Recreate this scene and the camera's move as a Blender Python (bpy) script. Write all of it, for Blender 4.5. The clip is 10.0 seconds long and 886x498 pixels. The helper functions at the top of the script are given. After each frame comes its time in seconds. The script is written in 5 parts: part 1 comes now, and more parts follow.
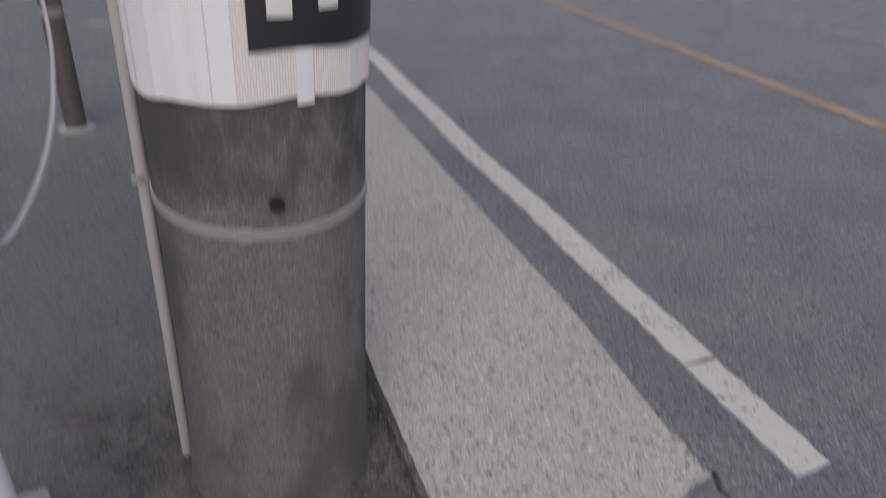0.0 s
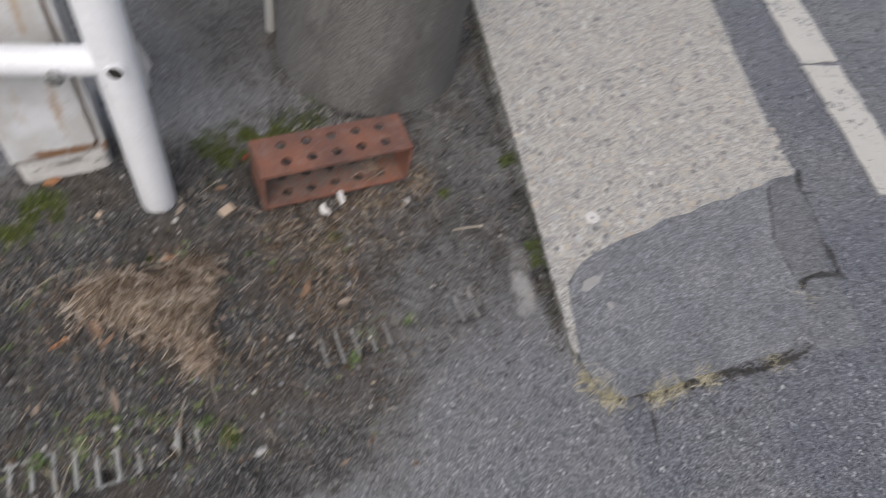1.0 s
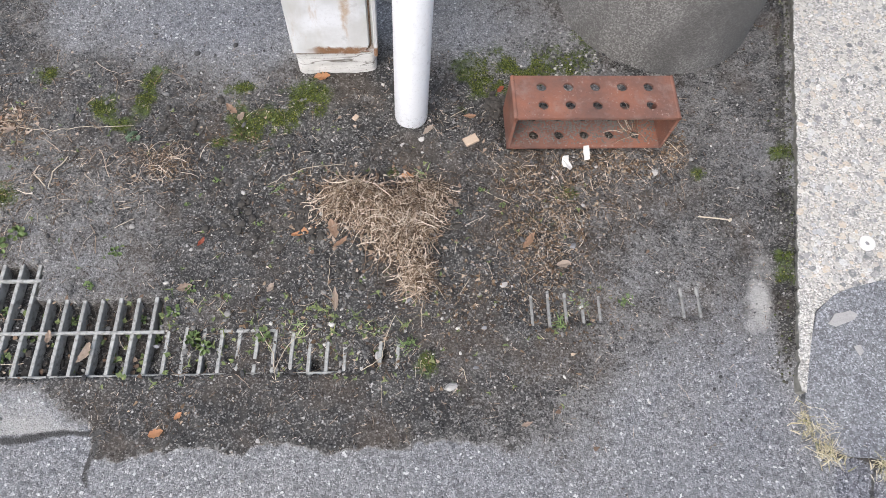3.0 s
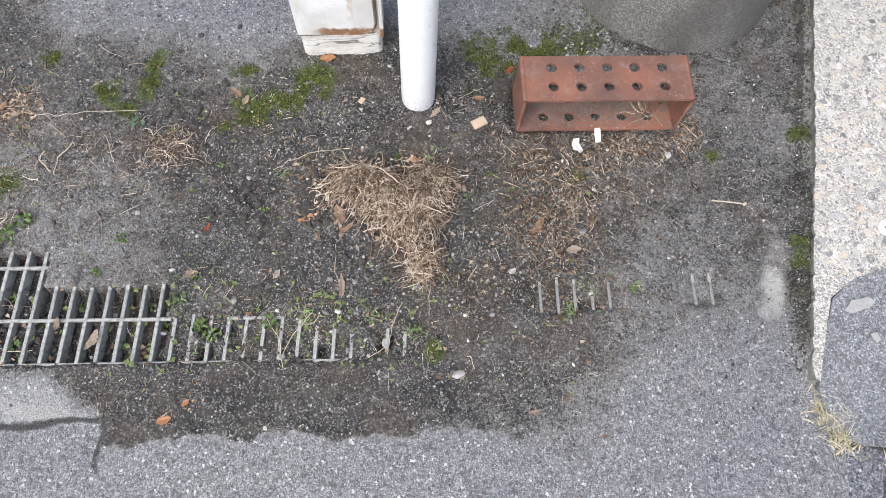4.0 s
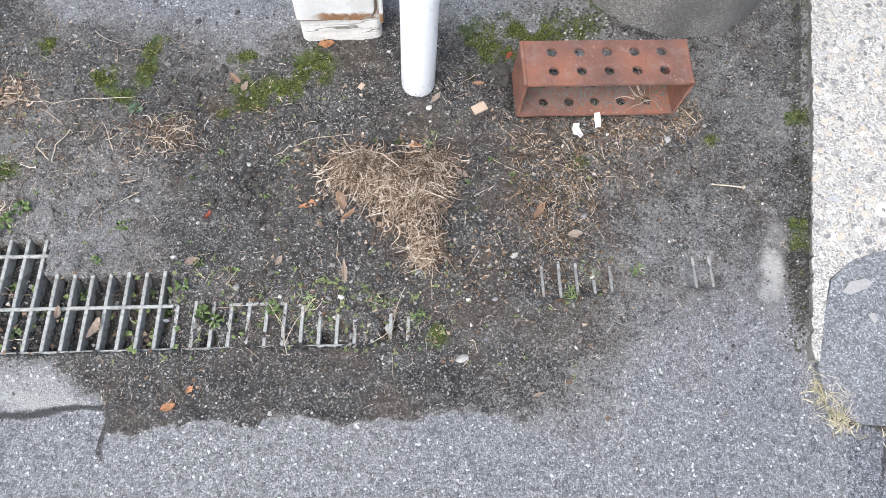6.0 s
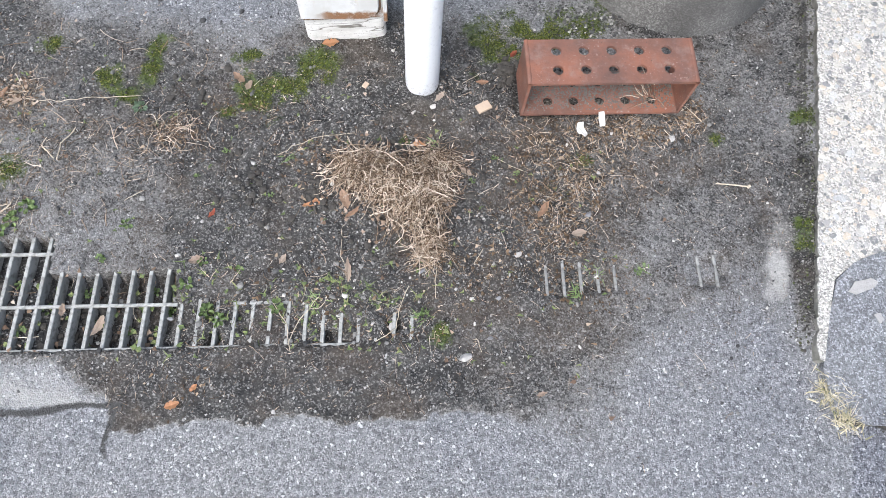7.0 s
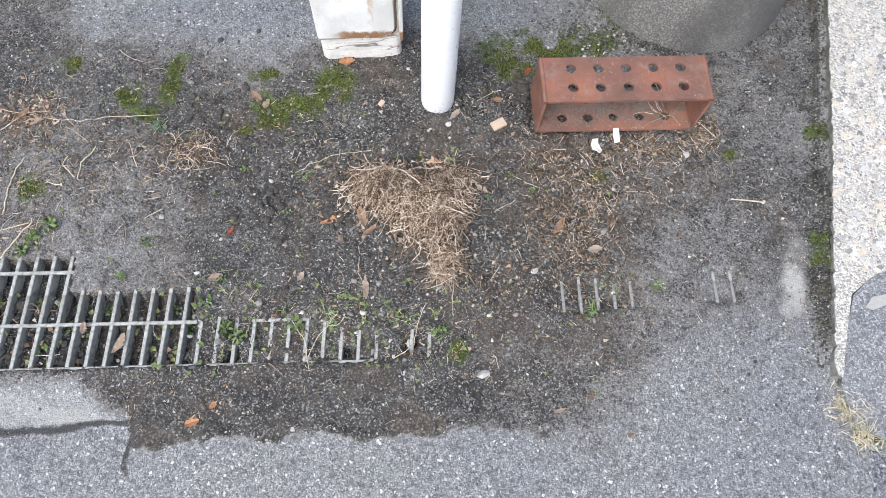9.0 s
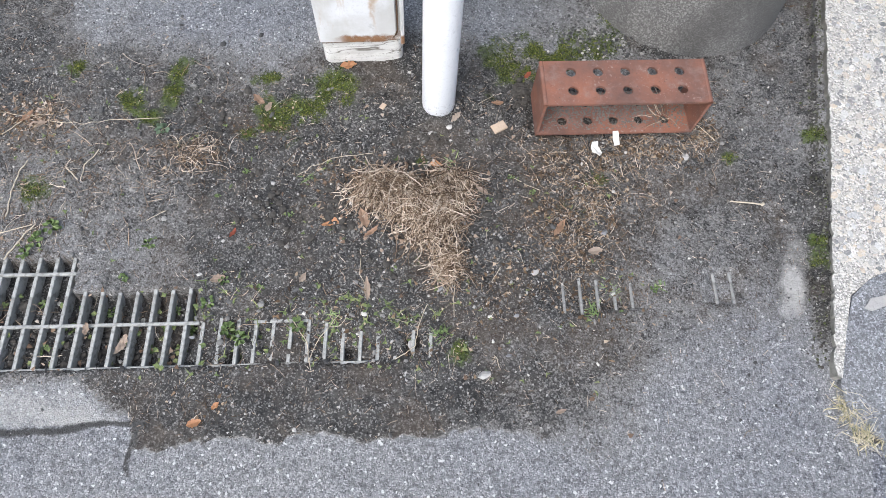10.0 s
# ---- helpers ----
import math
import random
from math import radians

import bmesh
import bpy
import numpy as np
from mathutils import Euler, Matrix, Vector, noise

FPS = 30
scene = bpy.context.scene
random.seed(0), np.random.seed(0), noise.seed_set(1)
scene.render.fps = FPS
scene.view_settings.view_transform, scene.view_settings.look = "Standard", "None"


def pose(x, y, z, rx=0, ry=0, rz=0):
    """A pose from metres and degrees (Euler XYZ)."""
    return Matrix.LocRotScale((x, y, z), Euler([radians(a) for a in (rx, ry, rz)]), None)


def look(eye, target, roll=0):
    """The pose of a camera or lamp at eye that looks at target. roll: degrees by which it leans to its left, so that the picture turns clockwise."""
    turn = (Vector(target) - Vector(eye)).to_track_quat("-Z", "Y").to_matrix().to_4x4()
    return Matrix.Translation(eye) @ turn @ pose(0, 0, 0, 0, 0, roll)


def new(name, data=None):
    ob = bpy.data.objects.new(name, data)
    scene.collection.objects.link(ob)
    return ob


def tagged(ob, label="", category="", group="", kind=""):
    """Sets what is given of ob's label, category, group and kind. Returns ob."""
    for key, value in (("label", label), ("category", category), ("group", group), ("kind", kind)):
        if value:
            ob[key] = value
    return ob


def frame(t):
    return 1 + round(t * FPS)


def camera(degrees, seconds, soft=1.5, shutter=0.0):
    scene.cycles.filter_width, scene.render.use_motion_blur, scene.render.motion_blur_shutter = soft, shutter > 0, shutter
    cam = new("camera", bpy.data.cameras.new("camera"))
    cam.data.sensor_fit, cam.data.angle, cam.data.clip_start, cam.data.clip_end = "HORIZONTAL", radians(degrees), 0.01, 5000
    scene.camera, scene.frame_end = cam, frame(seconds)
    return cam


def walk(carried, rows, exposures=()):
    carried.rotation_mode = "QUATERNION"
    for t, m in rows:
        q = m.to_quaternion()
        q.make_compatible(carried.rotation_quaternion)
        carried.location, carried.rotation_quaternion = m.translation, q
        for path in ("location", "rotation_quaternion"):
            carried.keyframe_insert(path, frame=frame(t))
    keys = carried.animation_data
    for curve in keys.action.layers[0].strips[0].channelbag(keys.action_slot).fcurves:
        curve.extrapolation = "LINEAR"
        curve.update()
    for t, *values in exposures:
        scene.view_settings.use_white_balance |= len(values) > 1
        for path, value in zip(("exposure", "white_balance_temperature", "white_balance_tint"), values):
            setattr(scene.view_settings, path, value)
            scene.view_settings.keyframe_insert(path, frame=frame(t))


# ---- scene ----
cam = camera(67.9, 10.0, soft=0.8, shutter=0.5)
PATH = [
    (0, (0.303, -0.718, 1.204), (0.982, 0.879, 0.21), 4.4),
    (0.2, (0.284, -0.685, 1.173), (0.977, 0.764, -0.018), 7.6),
    (0.5, (0.278, -0.711, 1.113), (0.909, 0.548, -0.307), 11.1),
    (0.7, (0.256, -0.713, 1.062), (0.842, 0.411, -0.484), 14.8),
    (1, (0.207, -0.711, 1.041), (0.684, 0.266, -0.637), 19.2),
    (1.5, (0.142, -0.698, 1.015), (0.386, 0.132, -0.788), 18.8),
    (2, (0.105, -0.677, 1.028), (0.236, 0.144, -0.791), 15.6),
    (2.5, (0.107, -0.664, 1.02), (0.166, 0.139, -0.811), 13.0),
    (2.7, (0.124, -0.652, 1.023), (0.115, 0.133, -0.817), 10.7),
    (4, (0.136, -0.615, 1.014), (0.066, 0.07, -0.864), 5.7),
    (4.5, (0.114, -0.62, 1.016), (0.082, 0.057, -0.865), 8.3),
    (5, (0.111, -0.626, 1.013), (0.085, 0.05, -0.869), 8.9),
    (5.5, (0.118, -0.628, 1.012), (0.089, 0.043, -0.872), 8.4),
    (7, (0.121, -0.63, 1.01), (0.071, 0.034, -0.875), 6.8),
    (7.5, (0.11, -0.628, 1.012), (0.068, 0.035, -0.874), 7.4),
    (8, (0.103, -0.622, 1.015), (0.061, 0.034, -0.874), 7.8),
    (8.5, (0.103, -0.624, 1.015), (0.041, 0.047, -0.868), 6.3),
    (9, (0.1, -0.626, 1.019), (0.03, 0.064, -0.856), 5.2),
    (9.5, (0.098, -0.629, 1.021), (0.024, 0.069, -0.852), 5.1),
    (10, (0.099, -0.637, 1.021), (0.027, 0.074, -0.847), 5.2),
]
EXPOSURES = [(0, -0.22, 6550, 15), (0.5, -0.32, 6440, 11), (0.8, -0.06, 6600, 12), (1.0, 0.18, 6620, 11), (1.5, 0.44, 6600, 11), (2.0, 0.74, 6550, 11), (2.5, 0.88, 6500, 11),
             (4.0, 1.07, 6440, 10), (7.0, 1.24, 6230, 9), (9.0, 1.20, 6280, 9), (10, 1.06, 6250, 9)]
walk(cam, [(t, look(e, a, r)) for t, e, a, r in PATH], EXPOSURES)

# ---- light: a thinly overcast sky ----
SUN_ELEVATION, SUN_AZIMUTH = radians(55), radians(200)
world = bpy.data.worlds.new("sky")
scene.world = world
world.use_nodes = True
wn, wl = world.node_tree.nodes, world.node_tree.links
sky = wn.new("ShaderNodeTexSky")
sky.sky_type = "NISHITA"
sky.sun_disc = False
sky.sun_elevation, sky.sun_rotation = SUN_ELEVATION, SUN_AZIMUTH
sky.air_density, sky.dust_density = 1.0, 4.0
cloud = wn.new("ShaderNodeHueSaturation")
cloud.inputs["Saturation"].default_value = 0.7
wl.new(sky.outputs[0], cloud.inputs["Color"])
wl.new(cloud.outputs[0], wn["Background"].inputs[0])
wn["Background"].inputs[1].default_value = 0.15
sun_lamp = new("sun", bpy.data.lights.new("sun", "SUN"))
sun_lamp.data.energy, sun_lamp.data.angle, sun_lamp.data.color = 1.0, radians(40), (1.0, 0.99, 0.97)
sun_lamp.matrix_world = look((0, 0, 0), (-math.sin(SUN_AZIMUTH) * math.cos(SUN_ELEVATION),
                                        -math.cos(SUN_AZIMUTH) * math.cos(SUN_ELEVATION), -math.sin(SUN_ELEVATION)))


# ---- materials ----
class Nodes:
    """A short way to write node materials."""

    def __init__(self, name, rough=0.8, metal=0.0, spec=0.5):
        self.mat = bpy.data.materials.new(name)
        self.mat.use_nodes = True
        self.t = self.mat.node_tree
        self.b = self.t.nodes["Principled BSDF"]
        self.b.inputs["Roughness"].default_value = rough
        self.b.inputs["Metallic"].default_value = metal
        self.b.inputs["Specular IOR Level"].default_value = spec
        self.pos = self.add("ShaderNodeTexCoord").outputs["Object"]

    def add(self, kind, **inputs):
        n = self.t.nodes.new(kind)
        for k, v in inputs.items():
            self.put(n.inputs[k.replace("_", " ")], v)
        return n

    def put(self, socket, v):
        if isinstance(v, bpy.types.NodeSocket):
            self.t.links.new(v, socket)
        elif isinstance(v, tuple) and len(v) == 3 and socket.type == "RGBA":
            socket.default_value = (*v, 1)
        else:
            socket.default_value = v

    def noise(self, scale, detail=4.0, rough=0.55, vec=None):
        return self.add("ShaderNodeTexNoise", Vector=vec or self.pos, Scale=scale, Detail=detail, Roughness=rough).outputs[0]

    def cells(self, scale, feature="F1", vec=None):
        n = self.t.nodes.new("ShaderNodeTexVoronoi")
        n.feature = feature
        self.put(n.inputs["Vector"], vec or self.pos)
        n.inputs["Scale"].default_value = scale
        return n

    def grey(self, colour):
        return self.add("ShaderNodeSeparateColor", Color=colour).outputs[0]

    def math(self, op, a, b=0.0, c=0.0):
        n = self.t.nodes.new("ShaderNodeMath")
        n.operation = op
        for s, v in zip(n.inputs, (a, b, c)):
            self.put(s, v)
        return n.outputs[0]

    def step(self, v, lo, hi):
        n = self.t.nodes.new("ShaderNodeMapRange")
        n.interpolation_type = "SMOOTHSTEP"
        for k, x in (("Value", v), ("From Min", lo), ("From Max", hi)):
            self.put(n.inputs[k], x)
        return n.outputs[0]

    def ramp(self, v, *stops):
        n = self.t.nodes.new("ShaderNodeValToRGB")
        el = n.color_ramp.elements
        while len(el) < len(stops):
            el.new(0.5)
        for e, (p, c) in zip(el, stops):
            e.position, e.color = p, (*c, 1)
        self.put(n.inputs[0], v)
        return n.outputs[0]

    def mix(self, f, a, b, blend="MIX"):
        n = self.t.nodes.new("ShaderNodeMix")
        n.data_type, n.blend_type = "RGBA", blend
        self.put(n.inputs[0], f)
        self.put(n.inputs[6], a)
        self.put(n.inputs[7], b)
        return n.outputs[2]

    def attr(self, name):
        n = self.t.nodes.new("ShaderNodeAttribute")
        n.attribute_name = name
        return n.outputs["Fac"]

    def island(self):
        return self.add("ShaderNodeNewGeometry").outputs["Random Per Island"]

    def own(self):
        return self.add("ShaderNodeObjectInfo").outputs["Random"]

    def stretch(self, x, y, z):
        n = self.t.nodes.new("ShaderNodeMapping")
        self.put(n.inputs["Vector"], self.pos)
        n.inputs["Scale"].default_value = (x, y, z)
        return n.outputs[0]

    def done(self, colour, rough=None, bump=None, dist=0.002, strength=1.0):
        self.put(self.b.inputs["Base Color"], colour)
        if rough is not None:
            self.put(self.b.inputs["Roughness"], rough)
        if bump is not None:
            n = self.add("ShaderNodeBump", Height=bump, Distance=dist, Strength=strength)
            self.put(self.b.inputs["Normal"], n.outputs[0])
        return self.mat


def aggregate(m, scale, dark, mid, light, white):
    """Stone chippings in a binder: the colour, and the height for a bump."""
    fine, big, dust = m.cells(scale * 1.5), m.cells(scale * 0.62), m.noise(scale * 2.2, 3, 0.7)
    r1, r2 = m.grey(fine.outputs["Color"]), m.grey(big.outputs["Color"])
    col = m.ramp(r1, (0.0, dark), (0.35, mid), (0.78, light), (0.97, white))
    col = m.mix(m.math("MULTIPLY", m.step(r2, 0.80, 0.84), m.math("SUBTRACT", 0.75, m.step(big.outputs["Distance"], 0.35, 0.6))), col, m.ramp(r1, (0.0, mid), (0.6, light), (1.0, white)))
    col = m.mix(m.math("MULTIPLY", m.step(r2, 0.16, 0.12), 0.6), col, dark)
    col = m.mix(m.math("MULTIPLY", m.step(dust, 0.50, 0.72), 0.45), col, dark)
    height = m.math("ADD", m.math("MULTIPLY", fine.outputs["Distance"], -0.5), m.math("MULTIPLY", dust, 0.8))
    return col, height


def ground_material():
    m = Nodes("ground_surface", 0.85, spec=0.3)
    blot = m.noise(2.2, 5)
    grit = m.grey(m.cells(430).outputs["Color"])
    fine = m.math("ADD", m.math("MULTIPLY", m.noise(24, 5, 0.65), 0.42), m.math("ADD", m.math("MULTIPLY", m.noise(170, 4, 0.7), 0.40), m.math("MULTIPLY", grit, 0.18)))
    lot, lot_h = aggregate(m, 330, (0.092, 0.093, 0.096), (0.172, 0.175, 0.180), (0.25, 0.253, 0.257), (0.40, 0.40, 0.40))
    lot = m.mix(m.step(blot, 0.35, 0.7), lot, m.mix(1.0, lot, (0.86, 0.875, 0.92), "MULTIPLY"))
    lot = m.mix(m.step(m.grey(m.cells(300).outputs["Color"]), 0.980, 0.988), lot, (0.50, 0.505, 0.50))
    lot = m.mix(m.math("MULTIPLY", m.step(m.noise(28, 4, 0.6), 0.5, 0.72), 0.45), lot, m.mix(1.0, lot, (0.62, 0.63, 0.66), "MULTIPLY"))
    # The lot is multiplied darker behind the drain.
    lot = m.mix(m.attr("dark_asphalt"), lot, m.mix(1.0, lot, (0.64, 0.637, 0.625), "MULTIPLY"))
    road, road_h = aggregate(m, 330, (0.054, 0.055, 0.061), (0.130, 0.133, 0.145), (0.222, 0.226, 0.24), (0.42, 0.42, 0.43))
    road = m.mix(m.step(blot, 0.4, 0.65), road, m.mix(1.0, road, (0.80, 0.82, 0.88), "MULTIPLY"))
    road = m.mix(m.step(m.grey(m.cells(210).outputs["Color"]), 0.985, 0.992), road, (0.46, 0.465, 0.47))
    crumb = m.cells(480)
    r = m.grey(crumb.outputs["Color"])
    soil = m.ramp(m.noise(16, 8, 0.7), (0.3, (0.013, 0.0125, 0.012)), (0.5, (0.030, 0.029, 0.0275)), (0.72, (0.075, 0.073, 0.069)))
    soil = m.mix(m.math("MULTIPLY", m.step(r, 0.40, 0.0), 0.75), soil, (0.012, 0.0115, 0.011))
    soil = m.mix(m.math("MULTIPLY", m.step(r, 0.68, 0.97), 0.9), soil, (0.185, 0.18, 0.172))
    soil = m.mix(m.step(m.grey(m.cells(340).outputs["Color"]), 0.982, 0.990), soil, (0.34, 0.335, 0.32))
    soil = m.mix(m.math("MULTIPLY", m.step(m.noise(7, 4, 0.6), 0.46, 0.66), 0.5), soil, (0.066, 0.050, 0.037))
    pale = m.mix(fine, (0.24, 0.24, 0.232), (0.44, 0.43, 0.41))
    worn = lambda name, soft, k=1.3: m.step(m.math("ADD", m.attr(name), m.math("MULTIPLY", m.math("SUBTRACT", fine, 0.5), k)), 0.5 - soft, 0.5 + soft)
    col = m.mix(worn("road", 0.12), lot, road)
    film = m.mix(0.55, lot, m.mix(m.noise(40, 5, 0.7), (0.185, 0.168, 0.145), (0.098, 0.089, 0.078)))
    col = m.mix(m.step(m.attr("soil"), 0.05, 0.6), col, film)
    col = m.mix(worn("soil", 0.22, 2.2), col, soil)
    col = m.mix(m.math("MULTIPLY", worn("pale", 0.34, 1.5), 0.85), col, pale)
    moss = m.ramp(m.noise(120, 4), (0.35, (0.016, 0.025, 0.006)), (0.65, (0.07, 0.10, 0.016)))
    col = m.mix(m.math("MULTIPLY", worn("moss", 0.2, 1.8), 0.85), col, moss)
    col = m.mix(worn("joint", 0.22), col, (0.045, 0.044, 0.043))
    h = m.mix(worn("soil", 0.24), lot_h, m.math("MULTIPLY", m.noise(140, 6, 0.7), 1.6))
    return m.done(col, m.step(m.noise(60), 0.2, 0.9), h, 0.0024, 1.0)


def pole_material():
    """Spun concrete, sandy and grey, with a dark weathered band under the sheet and faint runs."""
    m = Nodes("pole_concrete", 0.85, spec=0.3)
    grain = m.grey(m.cells(520).outputs["Color"])
    col = m.ramp(m.noise(6, 5, 0.6, m.stretch(1, 1, 0.25)), (0.32, (0.120, 0.115, 0.109)), (0.68, (0.18, 0.173, 0.166)))
    col = m.mix(0.6, col, m.ramp(grain, (0.05, (0.05, 0.049, 0.047)), (0.6, (0.135, 0.132, 0.127)), (0.97, (0.30, 0.295, 0.285))))
    z = m.add("ShaderNodeSeparateXYZ", Vector=m.pos).outputs["Z"]
    high = m.math("MULTIPLY", m.step(z, 0.66, 0.78), m.step(z, 0.99, 0.88))
    runs = m.noise(11, 6, 0.68, m.stretch(1, 1, 0.42))
    col = m.mix(m.math("MULTIPLY", m.step(m.math("ADD", m.math("MULTIPLY", runs, 0.8), m.math("MULTIPLY", high, 0.17)), 0.45, 0.60), 0.62), col, (0.050, 0.048, 0.046))
    col = m.mix(m.math("MULTIPLY", m.step(m.noise(4.5, 5, 0.6, m.stretch(1, 1, 0.5)), 0.45, 0.60), 0.62), col, (0.058, 0.056, 0.053))
    pale = m.noise(11, 4, 0.6, m.stretch(1, 1, 0.35))
    col = m.mix(m.math("MULTIPLY", m.step(pale, 0.6, 0.75), 0.4), col, (0.24, 0.235, 0.225))
    return m.done(col, None, m.noise(300, 3), 0.0010, 0.7)


def kerb_material():
    """The sandy cement between the washed-out stones, and the smaller stones in it."""
    m = Nodes("washed_aggregate", 0.85, spec=0.3)
    warp = m.mix(0.02, m.pos, m.add("ShaderNodeTexNoise", Vector=m.pos, Scale=60.0).outputs["Color"])
    grit, small = m.cells(420), m.cells(170, vec=warp)
    paste = m.ramp(m.grey(grit.outputs["Color"]), (0.0, (0.17, 0.165, 0.154)), (0.5, (0.36, 0.35, 0.325)), (1.0, (0.56, 0.545, 0.51)))
    pips = m.ramp(m.grey(small.outputs["Color"]), (0.0, (0.13, 0.13, 0.13)), (0.3, (0.34, 0.33, 0.31)), (0.7, (0.50, 0.47, 0.41)), (1.0, (0.66, 0.65, 0.62)))
    col = m.mix(m.math("SUBTRACT", 0.8, m.math("MULTIPLY", m.step(small.outputs["Distance"], 0.25, 0.5), 0.8)), paste, pips)
    col = m.mix(m.math("MULTIPLY", m.step(m.noise(150, 4, 0.7), 0.53, 0.66), 0.75), col, (0.13, 0.127, 0.12))
    col = m.mix(m.math("MULTIPLY", m.step(m.noise(5, 5), 0.45, 0.7), 0.35), col, (0.28, 0.27, 0.245))
    return m.done(col, None, m.math("SUBTRACT", m.noise(220, 4), small.outputs["Distance"]), 0.0025, 0.8)


def kerb_stone_material():
    """Each stone its own tone, dusted over with the cement's sand."""
    m = Nodes("kerb_stones", 0.85, spec=0.3)
    own = m.ramp(m.island(), (0.0, (0.10, 0.105, 0.11)), (0.13, (0.19, 0.193, 0.195)), (0.28, (0.32, 0.315, 0.30)), (0.6, (0.45, 0.425, 0.375)), (0.8, (0.43, 0.36, 0.28)), (0.88, (0.28, 0.29, 0.30)), (1.0, (0.58, 0.57, 0.54)))
    sand = m.ramp(m.grey(m.cells(420).outputs["Color"]), (0.0, (0.20, 0.195, 0.18)), (0.5, (0.40, 0.388, 0.36)), (1.0, (0.60, 0.585, 0.55)))
    col = m.mix(m.math("ADD", 0.06, m.math("MULTIPLY", m.step(m.noise(130, 4, 0.7), 0.46, 0.62), 0.45)), own, sand)
    col = m.mix(m.math("MULTIPLY", m.step(m.noise(150, 4, 0.7), 0.56, 0.68), 0.6), col, (0.15, 0.147, 0.14))
    return m.done(col, None, m.noise(220, 4), 0.0018, 0.8)


def asphalt_material(name, tint, scale):
    m = Nodes(name, 0.85, spec=0.3)
    col, h = aggregate(m, scale, *[tuple(k * c for c in tint) for k in (0.6, 0.97, 1.38, 2.3)])
    return m.done(m.mix(m.step(m.noise(6, 4), 0.4, 0.7), col, m.mix(1.0, col, (0.8, 0.8, 0.83), "MULTIPLY")), None, h, 0.0022, 0.8)


def road_paint_material(name, colour, wear):
    m = Nodes(name, 0.7)
    chips = m.math("ADD", m.noise(70, 6, 0.7), m.math("MULTIPLY", m.noise(6), 0.35))
    col = m.mix(m.math("MULTIPLY", m.noise(14, 5), 0.5), colour, tuple(0.62 * c for c in colour))
    col = m.mix(m.step(chips, wear, wear + 0.06), col, (0.10, 0.10, 0.105))
    return m.done(col, None, m.noise(260), 0.0015, 0.6)


def white_paint_material(name, rust):
    m = Nodes(name, 0.32)
    col = m.mix(m.step(m.noise(12, 6, 0.65), 0.45, 0.8), (0.72, 0.73, 0.75), (0.64, 0.645, 0.655))
    specks = m.step(m.noise(190, 5, 0.75), 0.55, 0.60)
    z = m.add("ShaderNodeSeparateXYZ", Vector=m.pos).outputs["Z"]
    low = m.math("SUBTRACT", 1.0, m.step(z, 0.004, 0.05))
    col = m.mix(m.math("MULTIPLY", specks, m.math("ADD", m.math("MULTIPLY", low, 0.8), 0.10)), col, (0.12, 0.10, 0.085))
    if rust:
        col = m.mix(m.step(m.noise(9, 5), 0.35, 0.6), col, (0.52, 0.52, 0.505))
        streaks = m.step(m.noise(34, 5, 0.65, m.stretch(1, 1, 0.22)), 0.575, 0.70)
        col = m.mix(m.math("MULTIPLY", streaks, rust), col, (0.42, 0.29, 0.17))
        grimy = m.step(m.noise(17, 5, 0.7, m.stretch(1, 1, 0.4)), 0.5, 0.68)
        col = m.mix(m.math("MULTIPLY", grimy, 0.5), col, (0.47, 0.445, 0.40))
        lip = m.math("SUBTRACT", 1.0, m.step(z, 0.076, 0.104))
        eaten = m.step(m.math("ADD", m.math("MULTIPLY", lip, 0.40), m.math("MULTIPLY", m.noise(24, 6, 0.7), 0.75)), 0.64, 0.78)
        x = m.add("ShaderNodeSeparateXYZ", Vector=m.pos).outputs["X"]
        wander = m.math("MULTIPLY", m.math("SUBTRACT", m.noise(18, 4), 0.5), 0.05)
        drip = m.math("MULTIPLY", m.step(m.math("ABSOLUTE", m.math("ADD", m.math("SUBTRACT", x, 0.026), wander)), 0.009, 0.001), m.step(m.noise(30, 5, 0.7, m.stretch(1, 1, 0.5)), 0.42, 0.58))
        col = m.mix(m.math("MULTIPLY", drip, m.math("MULTIPLY", m.step(z, 0.10, 0.15), 0.75)), col, (0.40, 0.27, 0.15))
        eaten = m.math("MULTIPLY", eaten, m.step(m.math("ADD", x, wander), -0.05, -0.02))
        col = m.mix(eaten, col, m.mix(m.noise(120), (0.32, 0.16, 0.075), (0.12, 0.07, 0.04)))
    return m.done(col, m.step(m.noise(40), -0.2, 1.4), m.noise(90), 0.0006, 0.4)


def cracked_wood_material():
    m = Nodes("white_cracked_wood", 0.7)
    grain = m.noise(26, 6, 0.65, m.stretch(0.5, 1, 1.9))
    col = m.mix(m.step(grain, 0.36, 0.60), (0.50, 0.485, 0.46), (0.64, 0.63, 0.605))
    crack = m.math("ABSOLUTE", m.math("SUBTRACT", m.noise(6, 3, 0.5, m.stretch(0.45, 1, 2.2)), 0.5))
    col = m.mix(m.step(crack, 0.0, 0.005), (0.16, 0.145, 0.125), col)
    col = m.mix(m.math("MULTIPLY", m.step(m.noise(160, 5, 0.75), 0.56, 0.64), 0.7), col, (0.17, 0.155, 0.135))
    lines = m.noise(60, 5, 0.7, m.stretch(0.25, 0.25, 3.0))
    col = m.mix(m.math("MULTIPLY", m.step(lines, 0.56, 0.66), 0.6), col, (0.25, 0.235, 0.21))
    return m.done(col, None, grain, 0.0015, 0.5)


